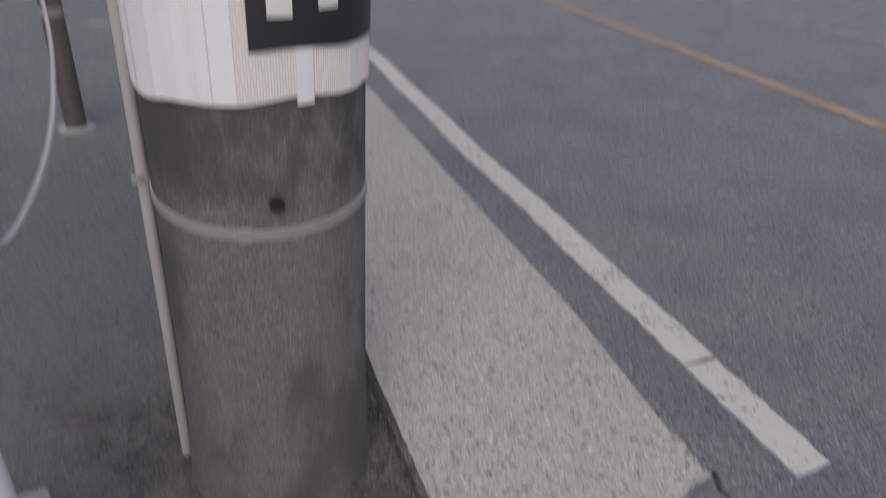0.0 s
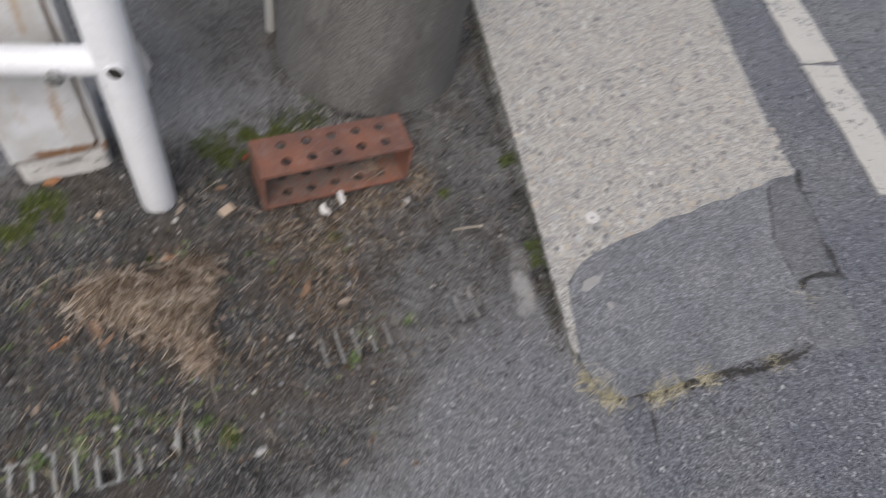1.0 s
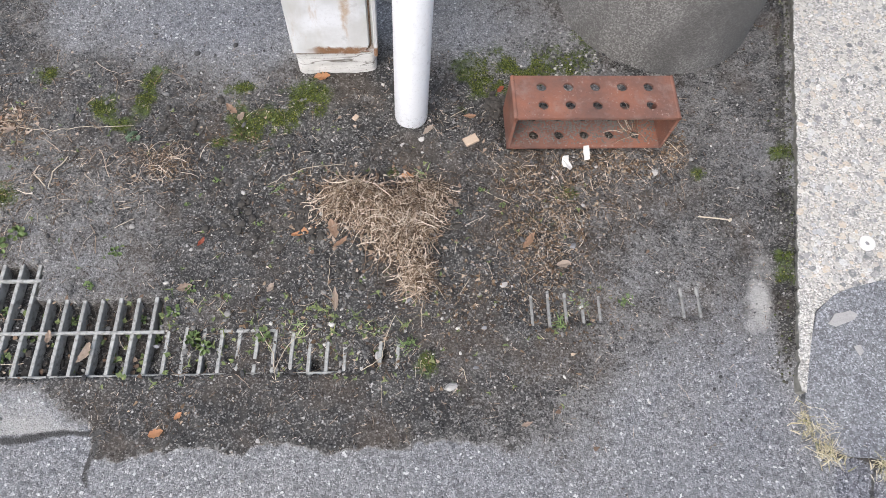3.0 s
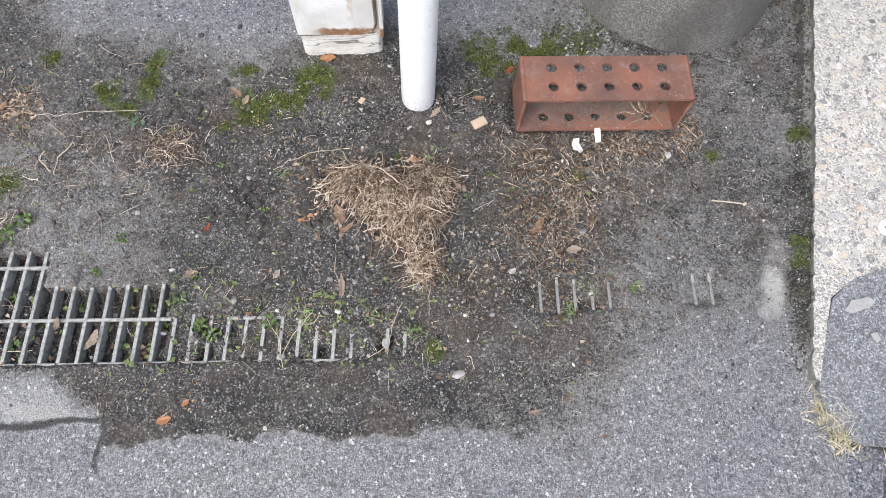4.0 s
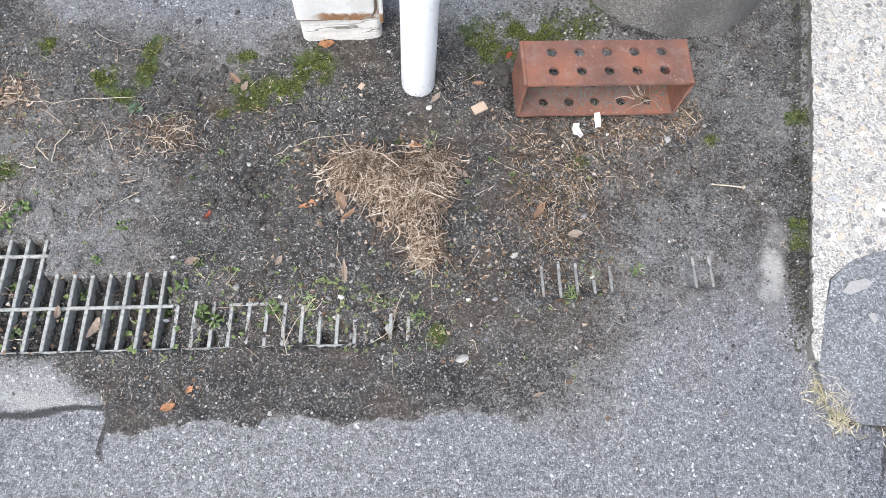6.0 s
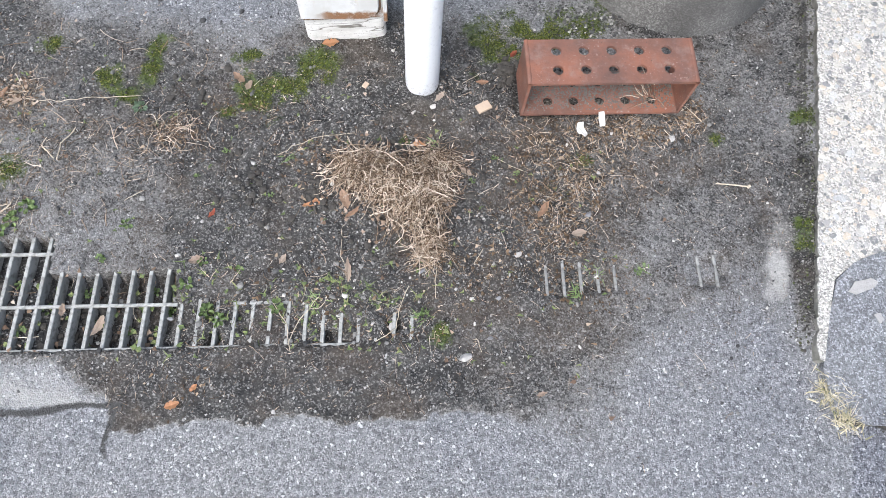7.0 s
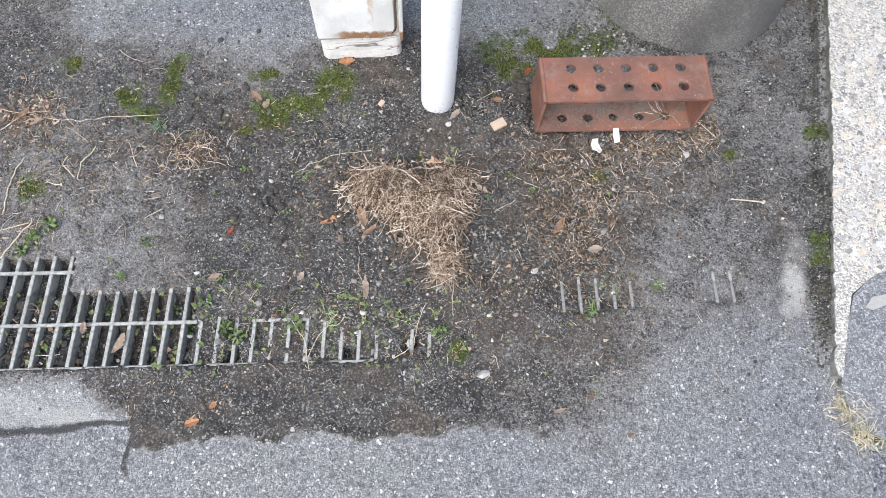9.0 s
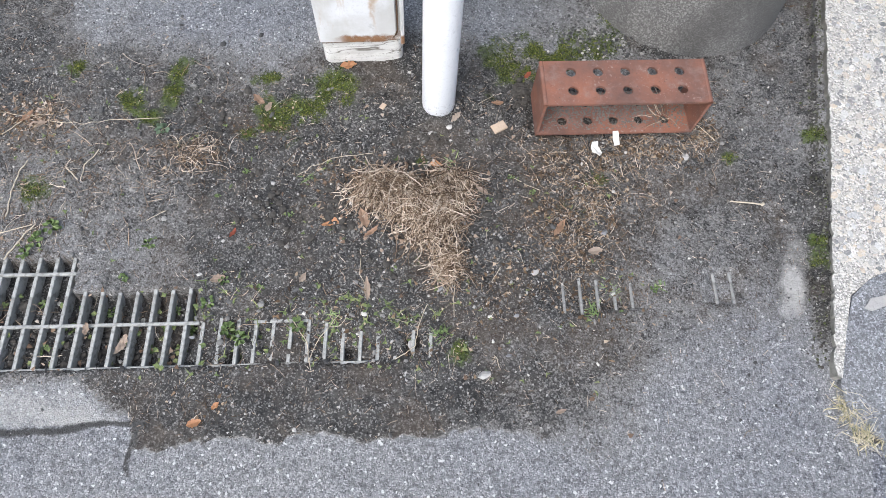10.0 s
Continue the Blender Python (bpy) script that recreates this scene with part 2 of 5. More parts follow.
def rust_red_material():
    m = Nodes("rust_red", 0.72, spec=0.35)
    col = m.ramp(m.noise(13, 6, 0.62), (0.28, (0.095, 0.056, 0.047)), (0.5, (0.165, 0.078, 0.056)), (0.74, (0.25, 0.10, 0.06)))
    col = m.mix(m.math("MULTIPLY", m.step(m.noise(30, 6, 0.7), 0.48, 0.75), 0.55), col, (0.21, 0.165, 0.145))
    col = m.mix(m.step(m.noise(330, 3), 0.68, 0.75), col, (0.05, 0.04, 0.037))
    col = m.mix(m.math("MULTIPLY", m.step(m.noise(240, 4, 0.7), 0.60, 0.70), m.step(m.noise(9, 4), 0.42, 0.62)), col, (0.36, 0.29, 0.26))
    return m.done(col, None, m.noise(170, 5), 0.0011, 0.7)


def metal_material(name, colour, rough, metal, dirt=(0.07, 0.065, 0.06)):
    m = Nodes(name, rough, metal)
    col = m.mix(m.step(m.noise(22, 6, 0.65), 0.40, 0.70), colour, tuple(0.6 * c for c in colour))
    col = m.mix(m.math("MULTIPLY", m.step(m.noise(110, 5), 0.45, 0.66), 0.75), col, dirt)
    return m.done(col, None, m.noise(200), 0.0006, 0.6)


def plain_material(name, colour, other, scale=40, rough=0.6, bump=0.0008):
    m = Nodes(name, rough)
    return m.done(m.mix(m.noise(scale, 5), colour, other), None, m.noise(scale * 4), bump, 0.6)


def mixed_material(name, *stops, rough=0.85, own=False):
    """A colour of its own for each loose bit (or each object), with some grain."""
    m = Nodes(name, rough, spec=0.25)
    col = m.ramp(m.own() if own else m.island(), *stops)
    col = m.mix(m.math("MULTIPLY", m.noise(300, 3), 0.5), col, m.mix(1.0, col, (0.45, 0.43, 0.4), "MULTIPLY"))
    return m.done(col, None, m.noise(500), 0.0005, 0.6)


GROUND = ground_material()
POLE = pole_material()
KERB = kerb_material()
KERB_STONE = kerb_stone_material()
PATCH = asphalt_material("patch_asphalt", (0.160, 0.166, 0.175), 300)
OLD_PATCH = asphalt_material("old_patch_asphalt", (0.122, 0.125, 0.132), 300)
LINE_WHITE = road_paint_material("road_paint_white", (0.50, 0.485, 0.45), 0.755)
LINE_ORANGE = road_paint_material("road_paint_orange", (0.40, 0.25, 0.165), 0.70)
LINE_WORN = road_paint_material("road_paint_worn", (0.45, 0.46, 0.48), 0.62)
WHITE = white_paint_material("white_enamel", 0.0)
WHITE_OLD = white_paint_material("white_rusting_enamel", 0.55)
WOOD_WHITE = cracked_wood_material()
RUST = plain_material("rust", (0.24, 0.15, 0.09), (0.05, 0.035, 0.025), 60, 0.9)
RUST_RED = rust_red_material()
GALV = metal_material("galvanised_steel", (0.33, 0.335, 0.33), 0.55, 0.35)
GRATE = metal_material("weathered_grating", (0.32, 0.325, 0.31), 0.75, 0.05, (0.12, 0.116, 0.108))
GRATE_DIRTY = metal_material("earth_stained_grating", (0.27, 0.272, 0.262), 0.85, 0.05, (0.11, 0.106, 0.10))
LITTER = mixed_material("brown_litter", (0.0, (0.04, 0.027, 0.018)), (0.45, (0.10, 0.066, 0.040)), (0.8, (0.22, 0.155, 0.098)), (1.0, (0.44, 0.36, 0.27)))
CONDUIT = plain_material("grey_conduit", (0.42, 0.42, 0.40), (0.34, 0.34, 0.325), 18, 0.5)
BOLLARD = metal_material("dark_bollard_paint", (0.10, 0.088, 0.08), 0.6, 0.1)
BAND = plain_material("steel_band", (0.33, 0.325, 0.31), (0.24, 0.235, 0.225), 30, 0.45)
SHEET = plain_material("ribbed_white_sheet", (0.72, 0.69, 0.67), (0.64, 0.605, 0.585), 6, 0.45)
TAPE = plain_material("clear_white_tape", (0.76, 0.77, 0.77), (0.68, 0.70, 0.71), 12, 0.3)
BLACK = plain_material("black_film", (0.018, 0.018, 0.02), (0.026, 0.026, 0.028), 12, 0.4)
PANEL_WHITE = plain_material("white_print", (0.70, 0.70, 0.67), (0.62, 0.62, 0.59), 12, 0.45)
# Near-black colour that stands in for the shade inside holes.
HOLE_SHADE = plain_material("hole_shade", (0.012, 0.011, 0.010), (0.02, 0.018, 0.016), 30, 0.95)
ROPE = plain_material("grey_rope", (0.42, 0.42, 0.44), (0.25, 0.25, 0.27), 220, 0.85)
STRAW = mixed_material("dry_straw", (0.0, (0.045, 0.031, 0.022)), (0.38, (0.18, 0.125, 0.082)), (0.68, (0.42, 0.33, 0.25)), (1.0, (0.72, 0.635, 0.535)))
STONE = mixed_material("stones", (0.0, (0.04, 0.04, 0.041)), (0.6, (0.105, 0.105, 0.105)), (0.9, (0.23, 0.227, 0.218)), (1.0, (0.55, 0.535, 0.505)))
PALE_STONE = plain_material("pale_stone", (0.44, 0.43, 0.41), (0.19, 0.185, 0.175), 90, 0.9, 0.003)
GREY_STONE = plain_material("grey_stone", (0.22, 0.225, 0.235), (0.13, 0.13, 0.14), 60)
CLOD = plain_material("dark_clod", (0.03, 0.027, 0.024), (0.055, 0.05, 0.044), 80, 0.95)
LEAF_DRY = mixed_material("dead_leaf", (0.0, (0.40, 0.25, 0.165)), (0.3, (0.44, 0.33, 0.25)), (0.65, (0.52, 0.44, 0.37)), (1.0, (0.36, 0.27, 0.21)), own=True, rough=0.7)
LEAF_BITS = mixed_material("leaf_bits", (0.0, (0.10, 0.065, 0.045)), (0.4, (0.20, 0.14, 0.10)), (0.8, (0.36, 0.28, 0.215)), (1.0, (0.54, 0.47, 0.40)))
LEAF_RED = plain_material("red_leaf", (0.36, 0.085, 0.045), (0.25, 0.07, 0.04), 60)
LEAF_ORANGE = plain_material("orange_leaf", (0.56, 0.29, 0.14), (0.40, 0.21, 0.11), 70)
GREEN = mixed_material("weed_green", (0.0, (0.11, 0.165, 0.06)), (0.5, (0.17, 0.245, 0.095)), (1.0, (0.26, 0.34, 0.15)), own=True, rough=0.75)
GREEN_PALE = plain_material("pale_green", (0.13, 0.19, 0.12), (0.09, 0.14, 0.08), 80)
MOSS = mixed_material("moss", (0.0, (0.012, 0.018, 0.005)), (0.45, (0.042, 0.058, 0.009)), (0.8, (0.10, 0.125, 0.018)), (1.0, (0.22, 0.22, 0.06)))
SEEDLING = mixed_material("seedling", (0.0, (0.08, 0.11, 0.045)), (0.6, (0.145, 0.19, 0.075)), (1.0, (0.24, 0.26, 0.115)))
GRIME = mixed_material("grime", (0.0, (0.03, 0.028, 0.025)), (0.5, (0.07, 0.066, 0.058)), (0.8, (0.06, 0.075, 0.02)), (1.0, (0.22, 0.215, 0.20)))
GRASS = mixed_material("half_dry_grass", (0.0, (0.16, 0.18, 0.08)), (0.2, (0.36, 0.33, 0.20)), (0.55, (0.56, 0.50, 0.36)), (1.0, (0.70, 0.65, 0.53)))
PAPER = plain_material("white_scrap", (0.66, 0.65, 0.63), (0.48, 0.47, 0.45), 60)
CHIP = plain_material("pale_wood_chip", (0.47, 0.37, 0.28), (0.34, 0.26, 0.19), 70)
TWIG = plain_material("pale_twig", (0.60, 0.54, 0.43), (0.26, 0.205, 0.145), 120)
DUST = plain_material("grey_dust", (0.17, 0.155, 0.138), (0.085, 0.076, 0.068), 90, 0.95, 0.003)
KERB_SIDE = plain_material("dark_mottled_kerb_side", (0.34, 0.33, 0.30), (0.02, 0.023, 0.014), 60, 0.95, 0.004)
MORTAR = plain_material("pale_mortar", (0.36, 0.355, 0.345), (0.22, 0.217, 0.21), 45, 0.9, 0.003)


# ---- builders ----
def mesh_from(name, verts, faces, mat, smooth=False):
    me = bpy.data.meshes.new(name)
    me.from_pydata([tuple(v) for v in verts], [], faces)
    me.materials.append(mat)
    if smooth:
        me.polygons.foreach_set("use_smooth", [True] * len(me.polygons))
    me.update()
    return me


def mesh_of(name, bm, mat, smooth=False):
    bmesh.ops.recalc_face_normals(bm, faces=bm.faces)
    me = bpy.data.meshes.new(name)
    bm.to_mesh(me)
    bm.free()
    me.materials.append(mat)
    if smooth:
        me.polygons.foreach_set("use_smooth", [True] * len(me.polygons))
    return me


def thing(name, label, category, at=(0, 0, 0), turn=0.0, group="", kind=""):
    ob = new(name)
    ob.empty_display_size = 0.05
    ob.matrix_world = pose(*at, 0, 0, turn)
    return tagged(ob, label, category, group, kind)


def part(name, bm, mat, parent, label="", smooth=False):
    ob = new(name, mesh_of(name, bm, mat, smooth) if isinstance(bm, bmesh.types.BMesh) else bm)
    ob.parent = parent
    return tagged(ob, label)


def solid(name, me, label, category, group="", kind="", at=(0, 0, 0), turn=0.0):
    ob = new(name, me)
    ob.matrix_world = pose(*at, 0, 0, turn)
    return tagged(ob, label, category, group, kind)


def bevelled_box(sx, sy, sz, at=(0, 0, 0), bevel=0.002, segments=2):
    """A box that stands on at."""
    bm = bmesh.new()
    bmesh.ops.create_cube(bm, size=1, matrix=Matrix.Translation((at[0], at[1], at[2] + sz / 2)) @ Matrix.Diagonal((sx, sy, sz, 1)))
    if bevel:
        bmesh.ops.bevel(bm, geom=bm.edges[:], offset=bevel, segments=segments, affect="EDGES", profile=0.6)
    return bm


def lathe(profile, n=48):
    """A turned solid from (radius, height) pairs."""
    bm = bmesh.new()
    rings = [[bm.verts.new((r * math.cos(2 * math.pi * k / n), r * math.sin(2 * math.pi * k / n), z)) for k in range(n)] for r, z in profile]
    for a, b in zip(rings, rings[1:]):
        for k in range(n):
            bm.faces.new((a[k], a[(k + 1) % n], b[(k + 1) % n], b[k]))
    for ring in (rings[0][::-1], rings[-1]):
        bm.faces.new([bm.verts.new(v.co) for v in ring])
    return bm


def tube(points, radius, n=16):
    """A pipe along points."""
    bm = bmesh.new()
    points = [Vector(p) for p in points]
    rings = []
    for i, p in enumerate(points):
        d = (points[min(i + 1, len(points) - 1)] - points[max(i - 1, 0)]).normalized()
        side = d.cross(Vector((0, 0, 1)) if abs(d.z) < 0.9 else Vector((1, 0, 0))).normalized()
        up = side.cross(d)
        rings.append([bm.verts.new(p + radius * (math.cos(2 * math.pi * k / n) * side + math.sin(2 * math.pi * k / n) * up)) for k in range(n)])
    for a, b in zip(rings, rings[1:]):
        for k in range(n):
            bm.faces.new((a[k], a[(k + 1) % n], b[(k + 1) % n], b[k]))
    for ring in (rings[0][::-1], rings[-1]):
        bm.faces.new([bm.verts.new(v.co) for v in ring])
    return bm


def shell(r0, r1, a0, a1, z0, z1, steps, wave=0.0, edge=0.0):
    """A curved sheet round the z axis; angles in degrees from -y towards +x; wave: height of its ribs."""
    bm = bmesh.new()
    cols = []
    for i in range(steps + 1):
        a = radians(a0 + (a1 - a0) * i / steps)
        w = wave * (i % 2)
        low = z0 + edge * math.sin(a * 2.1 + 0.8) + edge * 0.5 * math.sin(a * 7)
        d = Vector((math.sin(a), -math.cos(a), 0))
        cols.append([bm.verts.new(d * (r1 + w) + Vector((0, 0, low))), bm.verts.new(d * (r1 + w) + Vector((0, 0, z1))),
                     bm.verts.new(d * r0 + Vector((0, 0, z1))), bm.verts.new(d * r0 + Vector((0, 0, low)))])
    for p, q in zip(cols, cols[1:]):
        for k in range(4):
            bm.faces.new((p[k], q[k], q[(k + 1) % 4], p[(k + 1) % 4]))
    bm.faces.new(cols[0])
    bm.faces.new(cols[-1][::-1])
    return bm


class Lattice:
    """Smooth value noise over the plan, for numbers and arrays."""

    def __init__(self, seed):
        self.g = np.random.RandomState(seed).rand(256, 256)

    def one(self, x, y):
        xi, yi = np.floor(x).astype(int), np.floor(y).astype(int)
        fx, fy = x - xi, y - yi
        fx, fy = fx * fx * (3 - 2 * fx), fy * fy * (3 - 2 * fy)
        g = lambda i, j: self.g[i % 256, j % 256]
        return (g(xi, yi) * (1 - fx) + g(xi + 1, yi) * fx) * (1 - fy) + (g(xi, yi + 1) * (1 - fx) + g(xi + 1, yi + 1) * fx) * fy

    def __call__(self, x, y, scale, octaves=3):
        total, amp, norm = 0.0, 1.0, 0.0
        for k in range(octaves):
            total = total + amp * self.one(np.asarray(x) * scale + 17.3 * k, np.asarray(y) * scale + 9.1 * k)
            norm, amp, scale = norm + amp, amp * 0.5, scale * 2.07
        return total / norm - 0.5


N1, N2, N3 = Lattice(3), Lattice(8), Lattice(15)


def smooth(v, lo, hi):
    t = np.clip((np.asarray(v) - lo) / (hi - lo), 0, 1)
    return t * t * (3 - 2 * t)


# The drain's own axes: along the grating (u) and across it (v).
TILT = radians(12.5)
CU, SU = math.cos(TILT), math.sin(TILT)


def to_uv(x, y):
    return x * CU + y * SU, -x * SU + y * CU


def to_xy(u, v):
    return u * CU - v * SU, u * SU + v * CU


GRATE_FRONT, GRATE_BACK = -0.441, -0.205
MOSS_SPOTS = [(-0.472, -0.006, 0.017), (-0.468, -0.048, 0.019), (-0.54, -0.082, 0.019), (-0.494, -0.11, 0.014), (-0.309, 0.016, 0.017), (-0.19, 0.02, 0.028), (-0.167, -0.003, 0.022),
              (-0.231, -0.041, 0.026), (-0.275, -0.068, 0.027), (-0.204, -0.023, 0.022), (-0.316, -0.102, 0.012), (0.125, 0.135, 0.040), (0.155, 0.158, 0.046), (0.213, 0.180, 0.034), (0.275, 0.205, 0.030),
              (0.29, 0.276, 0.015), (-0.638, -0.284, 0.018), (0.527, 0.022, 0.009), (0.679, 0.101, 0.013), (0.680, -0.153, 0.012), (0.682, -0.111, 0.010), (0.024, -0.28, 0.01), (0.118, -0.41, 0.012),
              (-0.008, -0.099, 0.009), (-0.65, -0.03, 0.018), (0.27, -0.13, 0.016), (0.30, -0.07, 0.014)]


def moss_mask(x, y):
    m = 0.0
    for cx, cy, r in MOSS_SPOTS:
        m = np.maximum(m, 1 - np.hypot(x - cx, y - cy) / (2.3 * r))
    return np.clip(m * 0.86 + 1.7 * N2(x, y, 38, 4) + 0.8 * N3(x, y, 12), 0, 1) * (m > 0)


# How thickly the earth covers the asphalt (1: all earth), at spots of the plan: behind the drain, then before it.
EARTH_BEHIND = [(-0.81, 0.05, 0.66), (-0.64, 0.09, 0.12), (-0.50, 0.105, 0.05), (-0.34, 0.113, 0.05), (0.055, 0.225, 0.1), (0.16, 0.25, 0.32), (-0.73, -0.05, 0.78), (-0.59, -0.03, 0.74), (-0.46, -0.015, 0.76), (-0.35, 0.043, 0.45),
                (-0.22, 0.01, 0.75), (-0.67, -0.19, 0.6), (-0.50, -0.13, 0.8), (-0.33, -0.12, 0.95), (-0.10, 0.01, 0.85), (0.065, 0.096, 0.85), (-0.62, -0.31, 0.45), (-0.456, -0.257, 0.5), (-0.26, -0.195, 0.95), (0.12, -0.05, 1.0),
                (0.245, -0.08, 0.9), (0.37, -0.066, 0.66), (0.487, 0.014, 0.58), (0.63, 0.08, 0.5), (-0.443, -0.348, 0.42), (-0.27, -0.324, 0.7), (-0.136, -0.327, 0.9), (0.10, 0.56, 0.5), (0.10, 0.85, 0.3), (0.62, 0.60, 1.0), (0.64, 0.30, 0.6)]
EARTH_BEFORE = [(0.125, -0.265, 0.95), (0.265, -0.247, 0.85), (0.45, -0.18, 0.56), (0.57, -0.134, 0.5), (0.676, -0.124, 0.75), (0.19, -0.378, 0.92), (0.323, -0.352, 0.78), (0.454, -0.288, 0.38), (0.564, -0.266, 0.36),
                (-0.308, -0.546, 1.0), (-0.177, -0.538, 1.0), (-0.018, -0.508, 0.95), (0.121, -0.498, 0.88), (0.243, -0.44, 0.72), (0.373, -0.415, 0.5), (0.505, -0.389, 0.18), (0.637, -0.327, 0.08), (-0.285, -0.614, 0.95), (-0.124, -0.571, 0.95),
                (0.042, -0.543, 0.88), (0.212, -0.527, 0.68), (0.297, -0.515, 0.42), (0.42, -0.458, 0.2), (0.55, -0.483, 0.0), (0.70, -0.454, 0.04), (0.30, -0.68, 0.0), (0.62, -0.62, 0.0), (-0.10, 0.45, 0.1), (-0.6, 0.4, 0.0), (0.68, 0.9, 0.7), (0.13, 0.40, 0.55), (0.0, 0.36, 0.3)]


def earth_edge(x, y):
    """Where the earth ends towards the lot, in v."""
    u, v = to_uv(x, y)
    rag = 0.040 * N1(x, y, 22, 4) + 0.012 * N3(x, y, 90, 2)
    left = -0.455 - 0.05 * smooth(u, -0.57, -0.47) + 0.6 * rag
    return left + (-0.551 - 0.30 * np.maximum(u - 0.09, 0) + rag - left) * smooth(u, -0.476, -0.458)


def soil_mask(x, y):
    x, y = np.asarray(x, float), np.asarray(y, float)
    u, v = to_uv(x, y)
    band = 0.6 * smooth(v, -0.60, -0.5) * (1 - smooth(v, 0.0, 0.15))
    total, weight = 1e-6 * band, 1e-6
    for cx, cy, c in EARTH_BEHIND + EARTH_BEFORE:
        w = np.exp(-((x - cx) ** 2 + (y - cy) ** 2) / 0.0062)
        total, weight = total + w * c, weight + w
    cover = total / weight + (0.30 * N2(x, y, 11, 4) + 0.20 * N3(x, y, 40, 3))
    soft = 0.005 + 0.15 * smooth(u, 0.08, 0.32) + 0.022 * smooth(-u, 0.46, 0.50)
    cover = np.clip(cover, 0, 1) * smooth(v, earth_edge(x, y) - soft, earth_edge(x, y) + soft)
    # Dark cover in a ragged ring about the pole's foot.
    foot = np.clip(1 - (np.hypot(x - 0.42, y - 0.426) - 0.19) / 0.09 + N1(x, y, 18), 0, 1) * (y < 0.75)
    gutter = np.clip(1.25 + 2.2 * N1(x, y, 17, 4) - np.abs(x - 0.682) / 0.020, 0, 1) * smooth(y, -0.36, -0.22) * (y < 3)
    haunch = smooth(x + 0.006 * N2(x, y, 30), 0.676, 0.682) * smooth(y, -0.04, 0.06)
    cover, gutter = cover * (1 - 0.45 * haunch), gutter * (1 - 0.7 * haunch)
    return np.maximum(cover, np.maximum(0.7 * foot, gutter)) * (x < 0.70)


def dark_asphalt_mask(x, y):
    """Where the lot's asphalt is coloured darker, behind the drain."""
    return smooth(y - 0.12 * x + 0.16 * N2(x, y, 4), 0.22, 0.50) * (1 - 0.35 * smooth(y, 1.8, 3.5)) * (x < 0.70)


def pale_mask(x, y):
    u, v = to_uv(x, y)
    smear = smooth(-u, 0.465, 0.49) * smooth(v, -0.530, -0.520) * (1 - smooth(v, earth_edge(x, y) - 0.03, earth_edge(x, y) + 0.012))
    lump = np.clip(1.35 - np.hypot((x - 0.640 - 0.06 * (y + 0.19)) / 0.026, (y + 0.195) / 0.07) + 0.9 * N2(x, y, 40), 0, 1) * (x < 0.662 + 0.01 * N1(x, y, 60))
    return np.maximum(smear * (0.62 + 0.7 * N2(x, y, 14)), 0.85 * lump)


def road_mask(x, y):
    return np.maximum(smooth(x, 1.32, 1.34), smooth(x + 0.02 * N1(x, y, 9), 0.74, 0.78) * (1 - smooth(y, -0.40, -0.36)))


def joint_mask(x, y):
    u, v = to_uv(x, y)
    wob = 0.010 * N1(x, y, 18)
    along = np.clip(1 - np.abs(v + 0.528 + 2.2 * wob) / (0.009 + 0.5 * wob), 0, 1) * (u < -0.44)
    down = np.clip(1 - np.abs(u + 0.462 + 3 * wob) / 0.007, 0, 1) * (v < -0.52) * (v > -0.60)
    crack = np.clip(1 - np.abs(x - 0.81 - 0.3 * (y + 0.5) - 4 * wob) / 0.008, 0, 1) * (y < -0.43) * smooth(y + 0.3 * N2(x, y, 20), -0.56, -0.48)
    seam = np.clip(1 - np.abs(y + 0.428 - 0.10 * (x - 0.76) - 2 * wob) / 0.010, 0, 1) * (x > 0.73) * (x < 1.16)
    road1 = np.clip(1 - np.abs(y - 0.02 - 0.25 * (x - 1.68) - 8 * wob) / 0.010, 0, 1) * (x > 1.68) * (x < 2.3) * (0.45 + N2(x, y, 9))
    edge = np.clip(1 - np.abs(x - 1.353 - 0.08 * (y + 0.1) - 4 * wob) / 0.016, 0, 1) * (y < 0.06) * (y > -0.23)
    turn = np.clip(1 - np.abs(y + 0.238 + 3 * wob - 0.22 * (x - 1.219)) / 0.013, 0, 1) * (x > 1.21) * (x < 1.345)
    road2 = np.clip(1 - np.abs(y - 0.30 + 0.9 * (x - 1.9) - 9 * wob) / 0.010, 0, 1) * (x > 1.72) * (x < 2.05) * (0.45 + N2(x, y, 9))
    groove = np.clip(1 - np.abs(x - 0.676 - 0.8 * wob) / 0.006, 0, 1) * smooth(y + 0.2 * N2(x, y, 14), 0.08, 0.18) * (y < 3)
    return np.maximum.reduce([along, down, crack, groove, seam, road1, edge, turn, road2])


def open_drain(x, y):
    """How far the soil is washed out between the bars (1: an open hole)."""
    u, v = to_uv(x, y)
    rag = 0.02 * N1(x, y, 30)
    inside = smooth(v, GRATE_FRONT + 0.001, GRATE_FRONT + 0.006)
    back = np.where(u < -0.587 + 0.3 * rag, -0.258, -0.318)
    wide = inside * (1 - smooth(v, back - 0.012 + rag, back + 0.004 + rag)) * (1 - smooth(u + rag * 0.6, -0.396, -0.384))
    return wide


